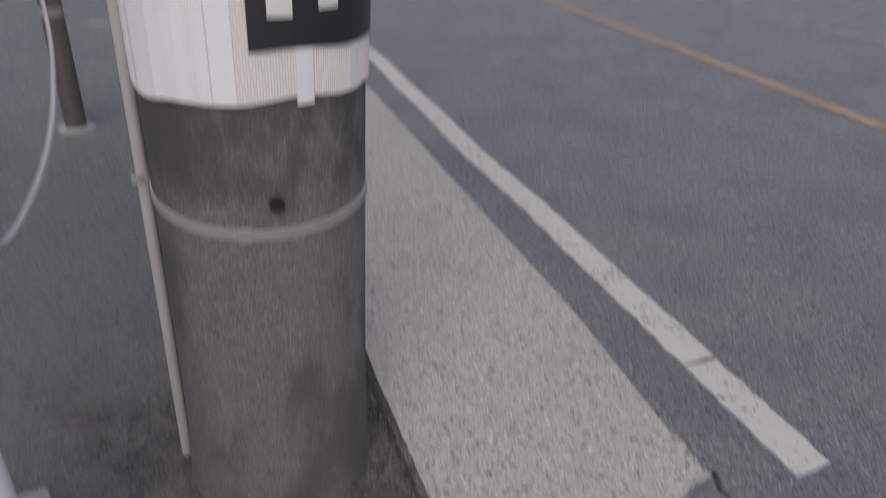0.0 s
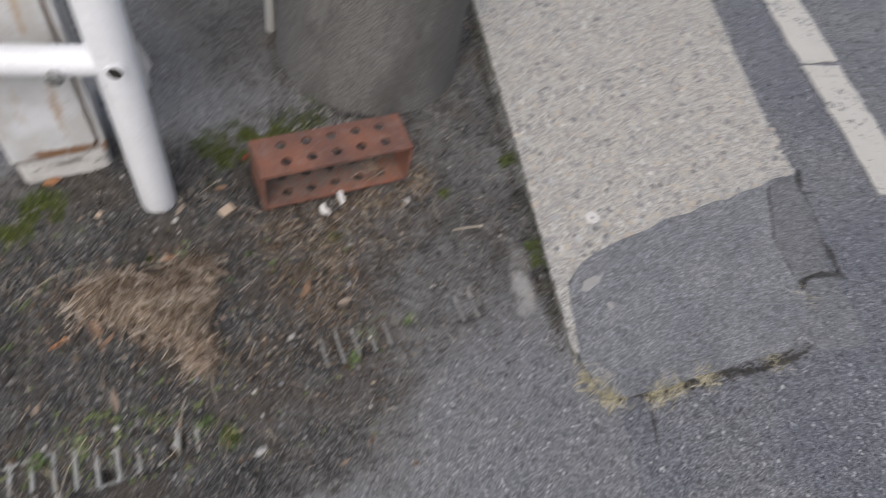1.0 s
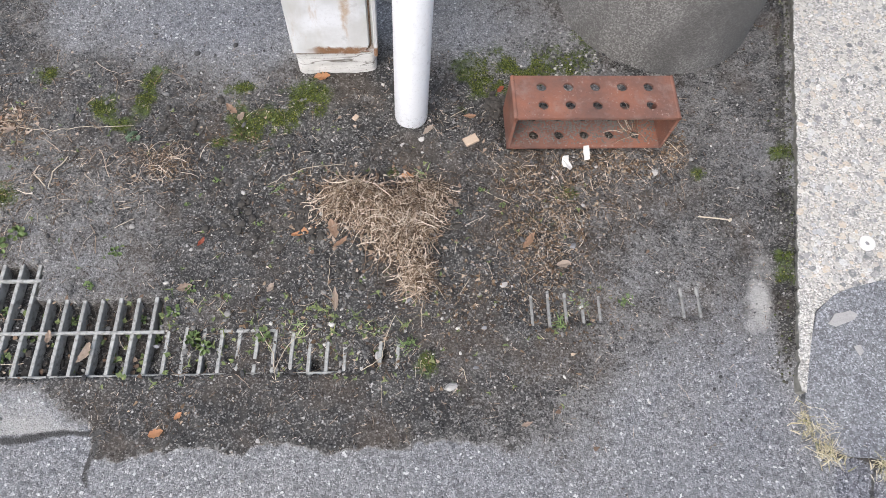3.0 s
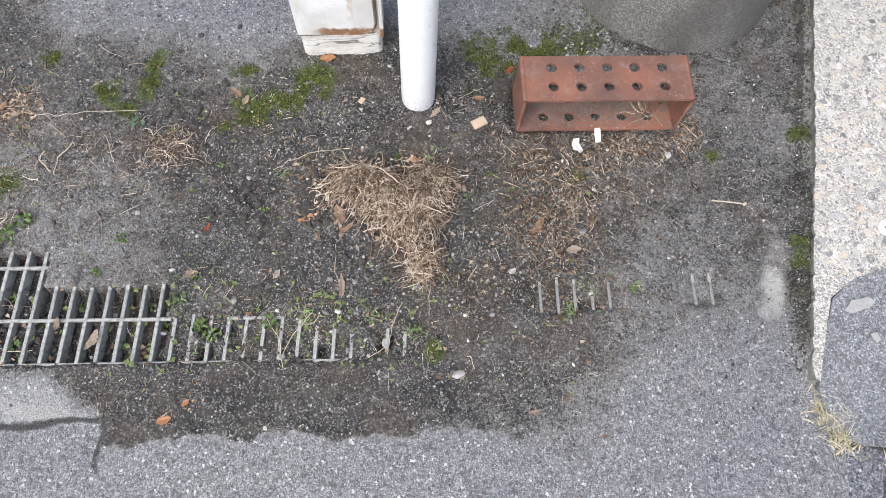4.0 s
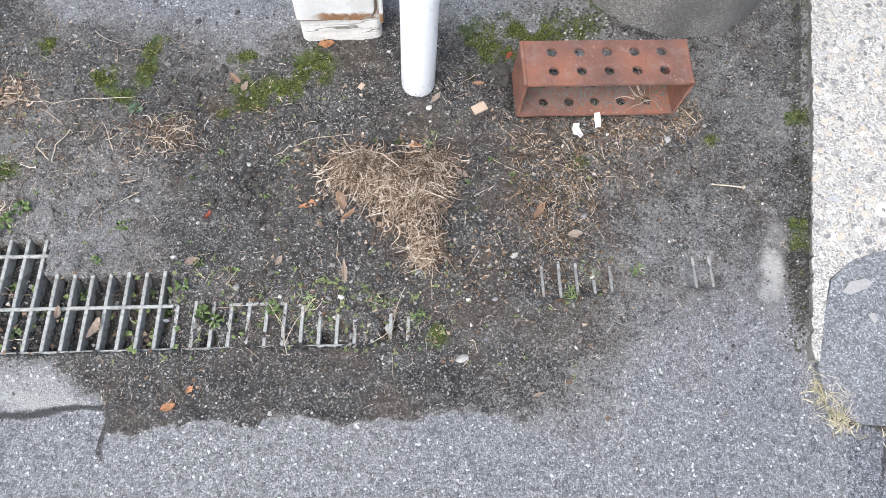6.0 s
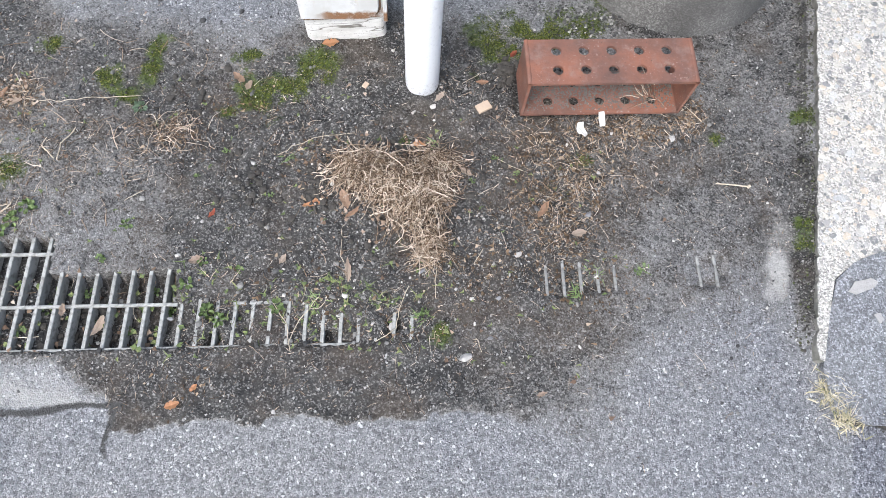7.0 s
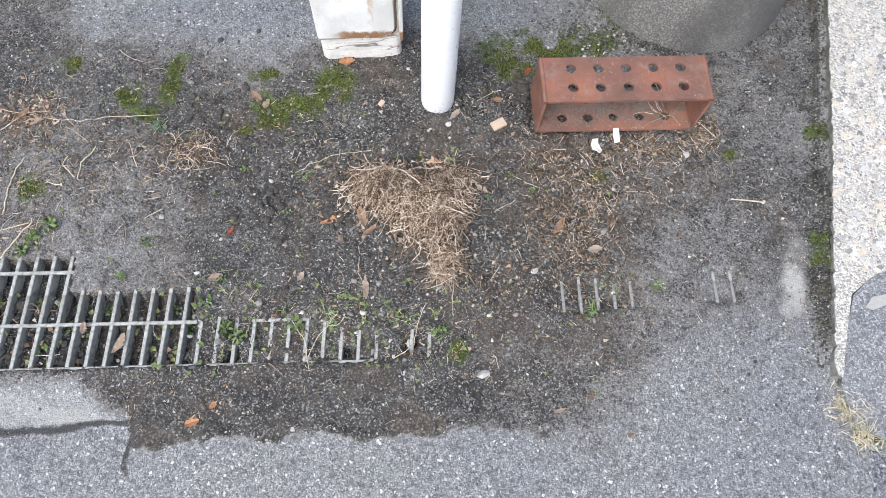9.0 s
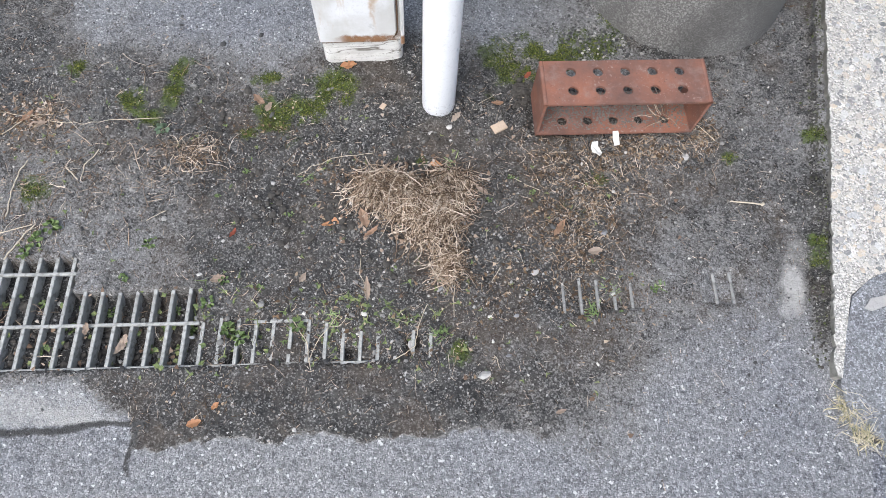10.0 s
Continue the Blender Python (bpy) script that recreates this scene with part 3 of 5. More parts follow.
def half_buried(x, y):
    u, v = to_uv(x, y)
    a = smooth(v, GRATE_FRONT - 0.002, GRATE_FRONT + 0.004) * (1 - smooth(v + 0.05 * N1(x, y, 16), -0.385 - 0.02 * smooth(u, -0.25, -0.1), -0.355 - 0.02 * smooth(u, -0.25, -0.1))) * (1 - smooth(u, 0.04, 0.06))
    b = smooth(v + 0.03 * N2(x, y, 20), -0.375, -0.365) * (1 - smooth(v + 0.03 * N1(x, y, 20), -0.325, -0.31)) * smooth(u, 0.18, 0.2) * (1 - smooth(u, 0.32, 0.34))
    c = 1.2 * smooth(v, -0.366, -0.355) * (1 - smooth(v, -0.315, -0.300)) * smooth(u, 0.43, 0.45) * (1 - smooth(u, 0.495, 0.5))
    return np.maximum.reduce([a, b, c])


def ground_height(x, y):
    x, y = np.asarray(x, float), np.asarray(y, float)
    soil = soil_mask(x, y)
    u, v = to_uv(x, y)
    near = (np.abs(x) < 1.6) & (np.abs(y) < 1.3)
    h = 0.0015 * N1(x, y, 60, 2) * near
    h = h + soil * (0.004 + 0.010 * N2(x, y, 9) + 0.009 * N3(x, y, 34) + 0.006 * N1(x, y, 110, 2))
    heap = np.exp(-(((x + 0.02) / 0.10) ** 2 + ((y + 0.185) / 0.07) ** 2))
    h = h + 0.022 * heap * soil
    over = smooth(v, GRATE_FRONT - 0.06, GRATE_FRONT) * (1 - smooth(v, GRATE_BACK, GRATE_BACK + 0.02)) * (1 - smooth(u, 0.54, 0.57))
    h = np.where(over > 0, np.maximum(h, 0.0035 * over), h)
    half = half_buried(x, y)
    h = h * (1 - half) + half * (-0.0026 + 0.0034 * smooth(u, -0.19, -0.06) * (u < 0.1) + 0.012 * N3(x, y, 45) - 0.020 * smooth(N2(x, y, 22), 0.10, 0.22) * (u < 0.06))
    wide = open_drain(x, y)
    h = h * (1 - wide) + wide * (-0.019 + 0.024 * N2(x, y, 16) + 0.012 * N3(x, y, 60))
    bank = smooth(x + 0.006 * N2(x, y, 25), 0.664, 0.690) * (1 - smooth(x, 0.70, 0.72)) * smooth(y, -0.36, -0.30) * (y < 3) * (0.6 + 0.9 * N1(x, y, 14) + 0.9 * N3(x, y, 40))
    under = (1 - smooth(np.abs(to_uv(x - 0.308, y - 0.074)[0]), 0.143, 0.155)) * (1 - smooth(np.abs(to_uv(x - 0.308, y - 0.074)[1]), 0.045, 0.055))
    return h * (1 - under) - 0.004 * under + 0.020 * np.clip(bank, 0, 1)


class Table:
    """A mask or height worked out once over the near plan, for quick look-up."""

    def __init__(self, f, step=0.003):
        self.x0, self.y0, self.step = -1.2, -1.0, step
        gx, gy = np.meshgrid(np.arange(self.x0, 1.6, step), np.arange(self.y0, 0.9, step))
        self.rows = np.asarray(f(gx, gy) + 0.0 * gx).tolist()

    def __call__(self, x, y):
        i = min(max(int((y - self.y0) / self.step + 0.5), 0), len(self.rows) - 1)
        j = min(max(int((x - self.x0) / self.step + 0.5), 0), len(self.rows[0]) - 1)
        return self.rows[i][j]


z_at, soil_at, hole_at, moss_at = Table(ground_height), Table(soil_mask), Table(open_drain), Table(moss_mask)


# ---- the ground: one sheet ----
def graded(lo, hi, fine, reach, further=0.0):
    """Even steps from lo to hi, then steps that grow to the reach on both sides."""
    mid = list(np.arange(lo, hi + fine / 2, fine)) + list(np.arange(hi + 0.012, further, 0.012))
    out, s, a, b = [], fine, mid[0], mid[-1]
    before, after = [], []
    while b < reach:
        s *= 1.22
        a, b = a - s, b + s
        before.append(a)
        after.append(b)
    return np.array(before[::-1] + mid + after)


def build_ground():
    gx, gy = graded(-0.95, 1.46, 0.0046, 90, 2.4), graded(-0.85, 0.46, 0.0046, 90, 0.8)
    X, Y = np.meshgrid(gx, gy)
    flat_x, flat_y = X.ravel(), Y.ravel()
    Z = ground_height(flat_x, flat_y)
    nx, ny = len(gx), len(gy)
    me = bpy.data.meshes.new("ground")
    idx = np.arange(nx * ny).reshape(ny, nx)
    quads = np.stack([idx[:-1, :-1], idx[:-1, 1:], idx[1:, 1:], idx[1:, :-1]], -1).reshape(-1, 4)
    me.from_pydata(np.stack([flat_x, flat_y, Z], -1).tolist(), [], quads.tolist())
    for name, f in (("soil", soil_mask), ("dark_asphalt", dark_asphalt_mask), ("moss", moss_mask), ("pale", pale_mask), ("road", road_mask), ("joint", joint_mask)):
        a = me.attributes.new(name, "FLOAT", "POINT")
        val = np.asarray(f(flat_x, flat_y), dtype=np.float32)
        if name == "soil":
            val = np.maximum(val, np.maximum(open_drain(flat_x, flat_y), half_buried(flat_x, flat_y) * (to_uv(flat_x, flat_y)[0] < 0.1))).astype(np.float32)
        a.data.foreach_set("value", val)
    me.materials.append(GROUND)
    me.polygons.foreach_set("use_smooth", [True] * len(me.polygons))
    me.update()
    solid("ground", me, "grey worn asphalt with a band of dark soil", "ground", kind="structure")


build_ground()


# ---- kerb strip, patch and road markings ----
def slab(outline, z0, z1, bevel=0.004, top=None):
    """A flat slab over an outline; top gives the height of its upper side at (x, y)."""
    bm = bmesh.new()
    low = [bm.verts.new((x, y, z0)) for x, y in outline]
    high = [bm.verts.new((x, y, top(x, y) if top else z1)) for x, y in outline]
    n = len(outline)
    bm.faces.new(low[::-1])
    bm.faces.new(high)
    for k in range(n):
        bm.faces.new((low[k], low[(k + 1) % n], high[(k + 1) % n], high[k]))
    bm.normal_update()
    if bevel:
        bmesh.ops.bevel(bm, geom=[e for e in bm.edges if all(v in set(high) for v in e.verts)], offset=bevel, segments=2, affect="EDGES")
    return bm


def ragged(points, step, amount, seed):
    """An outline with its sides broken up and roughened."""
    r = random.Random(seed)
    out = []
    for (x0, y0), (x1, y1) in zip(points, points[1:] + points[:1]):
        n = max(1, int(math.hypot(x1 - x0, y1 - y0) / step))
        for k in range(n):
            f = k / n
            j = amount if k else amount * 0.4
            out.append((x0 + f * (x1 - x0) + r.uniform(-j, j), y0 + f * (y1 - y0) + r.uniform(-j, j)))
    return out


KERB_Z = 0.024
kerb_line = [(0.704, -0.345), (0.712, -0.27), (0.721, -0.207), (0.752, -0.174), (1.0, -0.08), (1.327, 0.026), (1.352, 0.37), (1.374, 0.7), (1.380, 30.0)]
wear = random.Random(77)
near_side, run = [], 2.4
while run > -0.335:
    slow = 0.0022 * math.sin(run * 7.3 + 1.0) + 0.0012 * math.sin(run * 19.7)
    near_side.append((0.693 + slow * 0.7 + wear.choice((0.0, 0.0, 0.001, 0.0025)) + wear.uniform(-0.0012, 0.0012), run))
    run -= wear.uniform(0.003, 0.010)
near_side.append((0.697, -0.343))
kerb = slab(kerb_line + [(0.692, 30.0)] + near_side, -0.08, KERB_Z, 0)
# The near vertical faces take the darker, mottled colour.
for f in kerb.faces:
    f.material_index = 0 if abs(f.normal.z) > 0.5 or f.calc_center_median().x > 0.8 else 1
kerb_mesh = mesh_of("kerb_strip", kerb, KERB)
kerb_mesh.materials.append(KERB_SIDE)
solid("kerb_strip", kerb_mesh, "pale washed-aggregate concrete kerb strip beside the road", "kerb", kind="structure")


patch_line = ragged([(0.724, -0.206), (0.752, -0.172), (0.78, -0.155), (0.86, -0.118), (1.0, -0.072), (1.2, -0.012), (1.327, 0.030), (1.345, -0.065), (1.331, -0.152), (1.312, -0.206), (1.225, -0.228),
                     (1.22, -0.298), (1.142, -0.367), (0.946, -0.400), (0.881, -0.414), (0.777, -0.427), (0.729, -0.407), (0.710, -0.352), (0.714, -0.28)], 0.03, 0.004, 4)


def build_patch():
    bm = slab(patch_line, -0.03, KERB_Z + 0.005, 0)
    for k in range(1, 16):
        bmesh.ops.bisect_plane(bm, geom=bm.verts[:] + bm.edges[:] + bm.faces[:], plane_co=(0, -0.45 + 0.035 * k, 0), plane_no=(-0.16, 1, 0))
    for k in range(1, 14):
        bmesh.ops.bisect_plane(bm, geom=bm.verts[:] + bm.edges[:] + bm.faces[:], plane_co=(0.72 + 0.05 * k, 0, 0), plane_no=(1, 0, 0))
    for v in bm.verts:
        if v.co.z > 0:
            fall = float(smooth(v.co.y - 0.30 * (v.co.x - 0.76), -0.40, -0.13)) * float(1 - smooth(v.co.x, 1.28, 1.40))
            v.co.z = 0.007 + (KERB_Z - 0.004) * fall + 0.004 * float(N1(v.co.x, v.co.y, 14))
    solid("asphalt_patch", mesh_of("asphalt_patch", bm, PATCH), "grey asphalt patch ramped over the end of the kerb", "asphalt patch", kind="structure")


build_patch()
dark_asphalt = slab(ragged([(1.248, -0.010), (1.325, 0.022), (1.340, -0.065), (1.326, -0.152), (1.306, -0.204), (1.222, -0.222), (1.211, -0.131)], 0.03, 0.004, 9), -0.02, 0.036, 0,
           top=lambda x, y: 0.0105 + 0.022 * float(smooth(y - 0.30 * (x - 0.76), -0.40, -0.13)) * float(1 - smooth(x, 1.28, 1.40)))
solid("old_asphalt_patch", mesh_of("old_asphalt_patch", dark_asphalt, OLD_PATCH), "dark older asphalt patch at the kerb's end", "asphalt patch", kind="structure")


def road_line(name, x0, x1, y0, y1, mat, label, seed, z=0.005):
    out = ragged([(x0, y0), (x1, y0 + 0.01), (x1, y1), (x0, y1)], 0.035, 0.0045, seed)
    out = [(x + (0.008 * math.sin(1.9 * y + 0.6) + 0.005 * math.sin(5.3 * y)) * min(1.0, max(0.0, y - 0.45)), y) for x, y in out]
    return solid(name, mesh_of(name, slab(out, -0.002, z, 0), mat), label, "road marking", kind="structure")


road_line("edge_line_1", 1.563, 1.682, -0.025, 0.394, LINE_WHITE, "short end of the white painted road edge line", 1)
road_line("edge_line_2", 1.565, 1.686, 0.404, 26.0, LINE_WHITE, "white painted road edge line with worn edges", 2)
road_line("centre_line", 4.30, 4.44, -6.0, 26.0, LINE_ORANGE, "orange painted road centre line", 3)
road_line("far_edge_line", 6.86, 7.0, -6.0, 26.0, LINE_WORN, "worn white far edge line on the road", 5)
road_line("lot_marking", -0.34, -0.12, 5.1, 5.2, LINE_WORN, "worn white paint mark on the asphalt", 6)

for shape in ([(0.742, -0.224), (0.752, -0.206), (0.778, -0.194), (0.790, -0.198), (0.784, -0.208), (0.756, -0.226)], [(0.786, -0.252), (0.795, -0.248), (0.802, -0.258), (0.796, -0.265)]):
    spot = slab(ragged(shape, 0.008, 0.0016, 21), 0.004, 0.02, 0, top=lambda x, y: 0.0095 + 0.02 * float(smooth(y - 0.30 * (x - 0.76), -0.40, -0.13)))
    solid("mortar_spot", mesh_of("mortar_spot", spot, MORTAR), "small pale mortar spill on the asphalt patch", "mortar", kind="structure")
left_mortar = slab(ragged([(-0.16, 0.30), (-0.035, 0.25), (-0.028, 0.36), (-0.07, 0.462), (-0.13, 0.458), (-0.17, 0.40)], 0.025, 0.006, 14), -0.01, 0.005, 0.001)
solid("mortar_patch", mesh_of("mortar_patch", left_mortar, MORTAR), "pale grey mortar patch on the asphalt", "mortar", kind="structure")


def build_kerb_stones():
    """Washed stones that stand proud of the kerb's cement."""
    r = random.Random(12)
    v, f = [], []
    for i in range(25000):
        y = -0.20 + 2.4 * r.random() ** 1.35
        x = r.uniform(0.699, 1.345)
        if y < -0.155 + 0.33 * (x - 0.78) or x < 0.74 and y < -0.15:
            continue
        size = min(0.0090, 0.0014 + r.expovariate(1 / 0.0021))
        a, long, wide, rise = r.uniform(0, 6.3), size, size * r.uniform(0.55, 0.95), size * r.uniform(0.04, 0.13)
        base = len(v)
        for ring, (k, z) in enumerate(((1.0, -0.0012), (0.93, rise * 0.65), (0.55, rise))):
            for q in range(7):
                b = 0.897 * q + r.uniform(-0.25, 0.25)
                px, py = k * long * math.cos(b), k * wide * math.sin(b)
                v.append((x + px * math.cos(a) - py * math.sin(a), y + px * math.sin(a) + py * math.cos(a), KERB_Z + z))
        f += [(base + 7 * ring + q, base + 7 * ring + (q + 1) % 7, base + 7 * ring + 7 + (q + 1) % 7, base + 7 * ring + 7 + q) for ring in (0, 1) for q in range(7)]
        f.append(tuple(base + 14 + q for q in range(7)))
    solid("kerb_stones", mesh_from("kerb_stones", v, f, KERB_STONE), "washed grey, tan and white stones set in the kerb strip", "aggregate", kind="stuff")


build_kerb_stones()


# ---- utility pole ----
PX, PY, PR = 0.420, 0.426, 0.192


def build_pole():
    pole = thing("utility_pole", "grey weathered concrete utility pole with a white wrapped sheet", "utility pole", (PX, PY, 0))
    rad = lambda z: PR - z / 150 + 0.011 * math.exp(-max(z, 0) / 0.10)
    part("shaft", lathe([(rad(-0.3), -0.3)] + [(rad(z), z) for z in (0, 0.03, 0.06, 0.1, 0.15, 0.2, 0.3, 0.45, 0.7, 1, 1.5, 2, 3, 4, 5, 6)], 96), POLE, pole, "stained grey concrete shaft", True)
    # No hole is cut: a near-black disc paints its shade.
    part("step_hole_disc", tube([(0, -PR - 0.0006, 0.733), (0, -PR + 0.02, 0.733)], 0.0125, 20), HOLE_SHADE, pole, "near-black disc coloured as the shade in a round hole")
    band = part("band", shell(rad(0.69) - 0.002, rad(0.69) + 0.003, -180, 180, -0.010, 0.010, 96), BAND, pole, "pale steel strap round the shaft")
    band.matrix_local = pose(0, 0, 0.694, 5)
    part("band_clip", bevelled_box(0.022, 0.006, 0.026, (-0.052, -rad(0.69) + 0.004, -0.013), 0.001), BAND, band, "strap buckle")
    sheet = part("sheet", shell(rad(0.89) + 0.0005, rad(0.89) + 0.004, -175, 170, 0.893, 1.75, 560, 0.0011, 0.007), SHEET, pole, "white ribbed plastic sheet")
    for a, w in ((-19, 10), (16, 8), (46, 7), (-82, 115), (100, 8)):
        part("tape", shell(rad(0.89) + 0.003, rad(0.89) + 0.0062, a - w / 2, a + w / 2, 0.892 + 0.004 * math.sin(a), 1.75, 8), TAPE, sheet, "smooth white tape strip")
    part("staple", bevelled_box(0.007, 0.003, 0.024, (-0.062, -rad(0.89) + 0.0095, 0.945), 0.001), GALV, sheet, "small metal clip")
    panel = part("panel", shell(rad(0.96) + 0.0045, rad(0.96) + 0.0078, -7.5, 120, 0.968, 1.40, 60, 0, 0.004), BLACK, pole, "black printed panel")
    for a0, a1 in ((0.5, 11), (23, 33.5), (46, 58), (70, 82)):
        part("bar", shell(rad(0.96) + 0.006, rad(0.96) + 0.009, a0, a1, 1.016 + 0.0004 * a0, 1.09, 8), PANEL_WHITE, panel, "white printed bar")
    return pole


build_pole()
conduit = thing("conduit", "thin grey conduit pipe strapped beside the utility pole", "pipe", (0.212, 0.482, 0))
part("pipe", tube([(-0.001, 0, -0.02), (0.020, 0, 2.2)], 0.0115, 20), CONDUIT, conduit, "", True)
part("strap", shell(0.0113, 0.014, -180, 180, 0.684, 0.702, 24), BAND, conduit, "steel strap")


# ---- white pipe barricade ----
def build_barricade():
    bar = thing("barricade", "white enamelled steel pipe barricade standing in the soil", "barricade")
    r = 0.0295
    for x, y in ((0, 0.024), (-1.25, -0.01)):
        post = part("post", lathe([(r - 0.003, -0.03), (r - 0.003, 0.002), (r - 0.0008, 0.006), (r, 0.012), (r, 0.86), (r - 0.006, 0.872)], 40), WHITE, bar, "", True)
        post.location = (x, y, 0)
        # The bolt hole's shade is a near-black disc on the post.
        part("bolt_hole_disc", tube([(0.004, -r - 0.0028, 0.345), (0.004, -r + 0.004, 0.345)], 0.0095, 18), HOLE_SHADE, post, "near-black disc coloured as the shade in a bolt hole")
        part("hole_rim", tube([(0.004, -r - 0.0022, 0.345), (0.004, -r + 0.002, 0.345)], 0.0135, 24), WHITE, post, "raised rim")
    part("rail", tube([(0, 0.024, 0.338), (-0.4, 0.014, 0.340), (-0.8, 0.002, 0.342), (-1.25, -0.01, 0.342)], 0.0215, 28), WHITE, bar, "", True)
    bolt = part("rail_bolt", tube([(-0.073, 0.005, 0.332), (-0.073, -0.008, 0.329)], 0.0115, 6), GALV, bar, "grey hex bolt")


build_barricade()


# ---- white box behind the barricade ----
def rounded_column(sx, sy, z0, z1, r, n=6):
    """An upright column with rounded corners, its front on y = 0."""
    bm = bmesh.new()
    pts = []
    for cx, cy, a0 in ((sx / 2 - r, r, -90), (sx / 2 - r, sy - r, 0), (-sx / 2 + r, sy - r, 90), (-sx / 2 + r, r, 180)):
        for k in range(n + 1):
            a = radians(a0 + 90 * k / n)
            pts.append((cx + r * math.cos(a), cy + r * math.sin(a)))
    low, high = [bm.verts.new((x, y, z0)) for x, y in pts], [bm.verts.new((x, y, z1)) for x, y in pts]
    bm.faces.new(low[::-1])
    bm.faces.new(high)
    for k in range(len(pts)):
        j = (k + 1) % len(pts)
        bm.faces.new((low[k], low[j], high[j], high[k]))
    return bm


def build_white_box():
    box = thing("white_box", "white painted metal box with rust along its lower edge", "box", (-0.151, 0.0875, 0), 15)
    part("plinth", rounded_column(0.143, 0.12, -0.02, 0.058, 0.012), WOOD_WHITE, box, "white cracked wooden plinth")
    part("case", rounded_column(0.152, 0.128, 0.060, 0.46, 0.012), WHITE_OLD, box, "white enamelled case")
    door = bmesh.new()
    outline = [(-0.073, 0.458), (-0.073, 0.068)] + [(0.036 + 0.024 * math.sin(radians(a)), 0.090 - 0.024 * math.cos(radians(a))) for a in range(0, 91, 10)] + [(0.060, 0.458)]
    back, front = [[door.verts.new((x, y, z)) for x, z in outline] for y in (0.002, -0.008)]
    door.faces.new(back[::-1])
    rim = door.faces.new(front)
    for k in range(len(outline)):
        q = (k + 1) % len(outline)
        door.faces.new((back[k], back[q], front[q], front[k]))
    bmesh.ops.bevel(door, geom=rim.edges[:], offset=0.003, segments=2, affect="EDGES")
    part("door", door, WHITE_OLD, box, "white enamelled front with rust runs")
    seam = [(0.0635, -0.002, 0.45), (0.0635, -0.002, 0.20)] + [(0.037 + 0.0265 * math.cos(radians(a)), -0.002, 0.090 - 0.0265 * math.sin(radians(a))) for a in range(0, 91, 10)] + [(0.0, -0.002, 0.0630), (-0.070, -0.002, 0.0630)]
    part("groove", tube(seam, 0.0016, 8), RUST, box, "rusty gap round the front", True)
    part("side_flange", bevelled_box(0.007, 0.014, 0.398, (0.0715, -0.005, 0.061), 0.002), WHITE_OLD, box, "white folded side edge")


build_white_box()


# ---- drain grating ----
def flat_bar(sx, sy, sz, steel):
    return mesh_of("bar", bevelled_box(sx, sy, sz, (0, 0, -sz), 0.0008, 1), steel)


def build_grating(label, u0, u1, first, pitch=0.0276, lean=0.0, sunk=0.0, steel=GRATE):
    x, y = to_xy(0, 0)
    grate = thing("drain_grating", label, "drain grating", (x, y, 0), math.degrees(TILT), group="drain gratings")
    width = GRATE_BACK - GRATE_FRONT
    bar = flat_bar(0.0058 if not sunk else 0.0048, width, 0.022, steel)
    k = 0
    while first + k * pitch < u1 - 0.004:
        ob = part("bar", bar, GRATE, grate)
        ob.location = (first + k * pitch, GRATE_FRONT + width / 2, 0)
        ob.rotation_euler.z = radians(lean)
        k += 1
    rail = mesh_of("frame_bar", bevelled_box(u1 - u0, 0.0055, 0.024, (0, 0, -0.024), 0.0008, 1), GRATE)
    for v in (GRATE_FRONT, GRATE_BACK):
        part("frame_bar", rail, GRATE, grate).location = ((u0 + u1) / 2, v, 0.0008 - sunk)
    for a, b in ((u0, u1),) if sunk else ((u0, -0.383), (-0.298, -0.212), (-0.165, -0.128)):
        cross = mesh_of("cross_bar", bevelled_box(b - a, 0.0052, 0.007, (0, 0, -0.007), 0.0014, 2), GRATE)
        for v in (-0.372, -0.286):
            part("cross_bar", cross, GRATE, grate).location = ((a + b) / 2, v, 0.0012 - sunk)


build_grating("grey weathered steel drain grating half buried in soil", -1.05, 0.045, -1.0644, lean=-2.8)
build_grating("grey steel drain grating almost covered by soil", 0.06, 0.53, 0.0855, 0.0281, sunk=0.012, steel=GRATE_DIRTY)


# ---- bollard and rope ----
bollard = thing("bollard", "dark brown steel bollard with a pale band", "bollard", (-0.20, 2.77, 0))
part("tube", lathe([(0.048, -0.05), (0.048, 0.78), (0.040, 0.80)], 32), BOLLARD, bollard, "", True)
part("base_ring", lathe([(0.085, -0.01), (0.083, 0.006), (0.050, 0.012)], 32), MORTAR, bollard, "pale mortar ring")
part("reflector_band", shell(0.0478, 0.0496, -180, 180, 0.53, 0.565, 32), BAND, bollard, "pale reflective band")


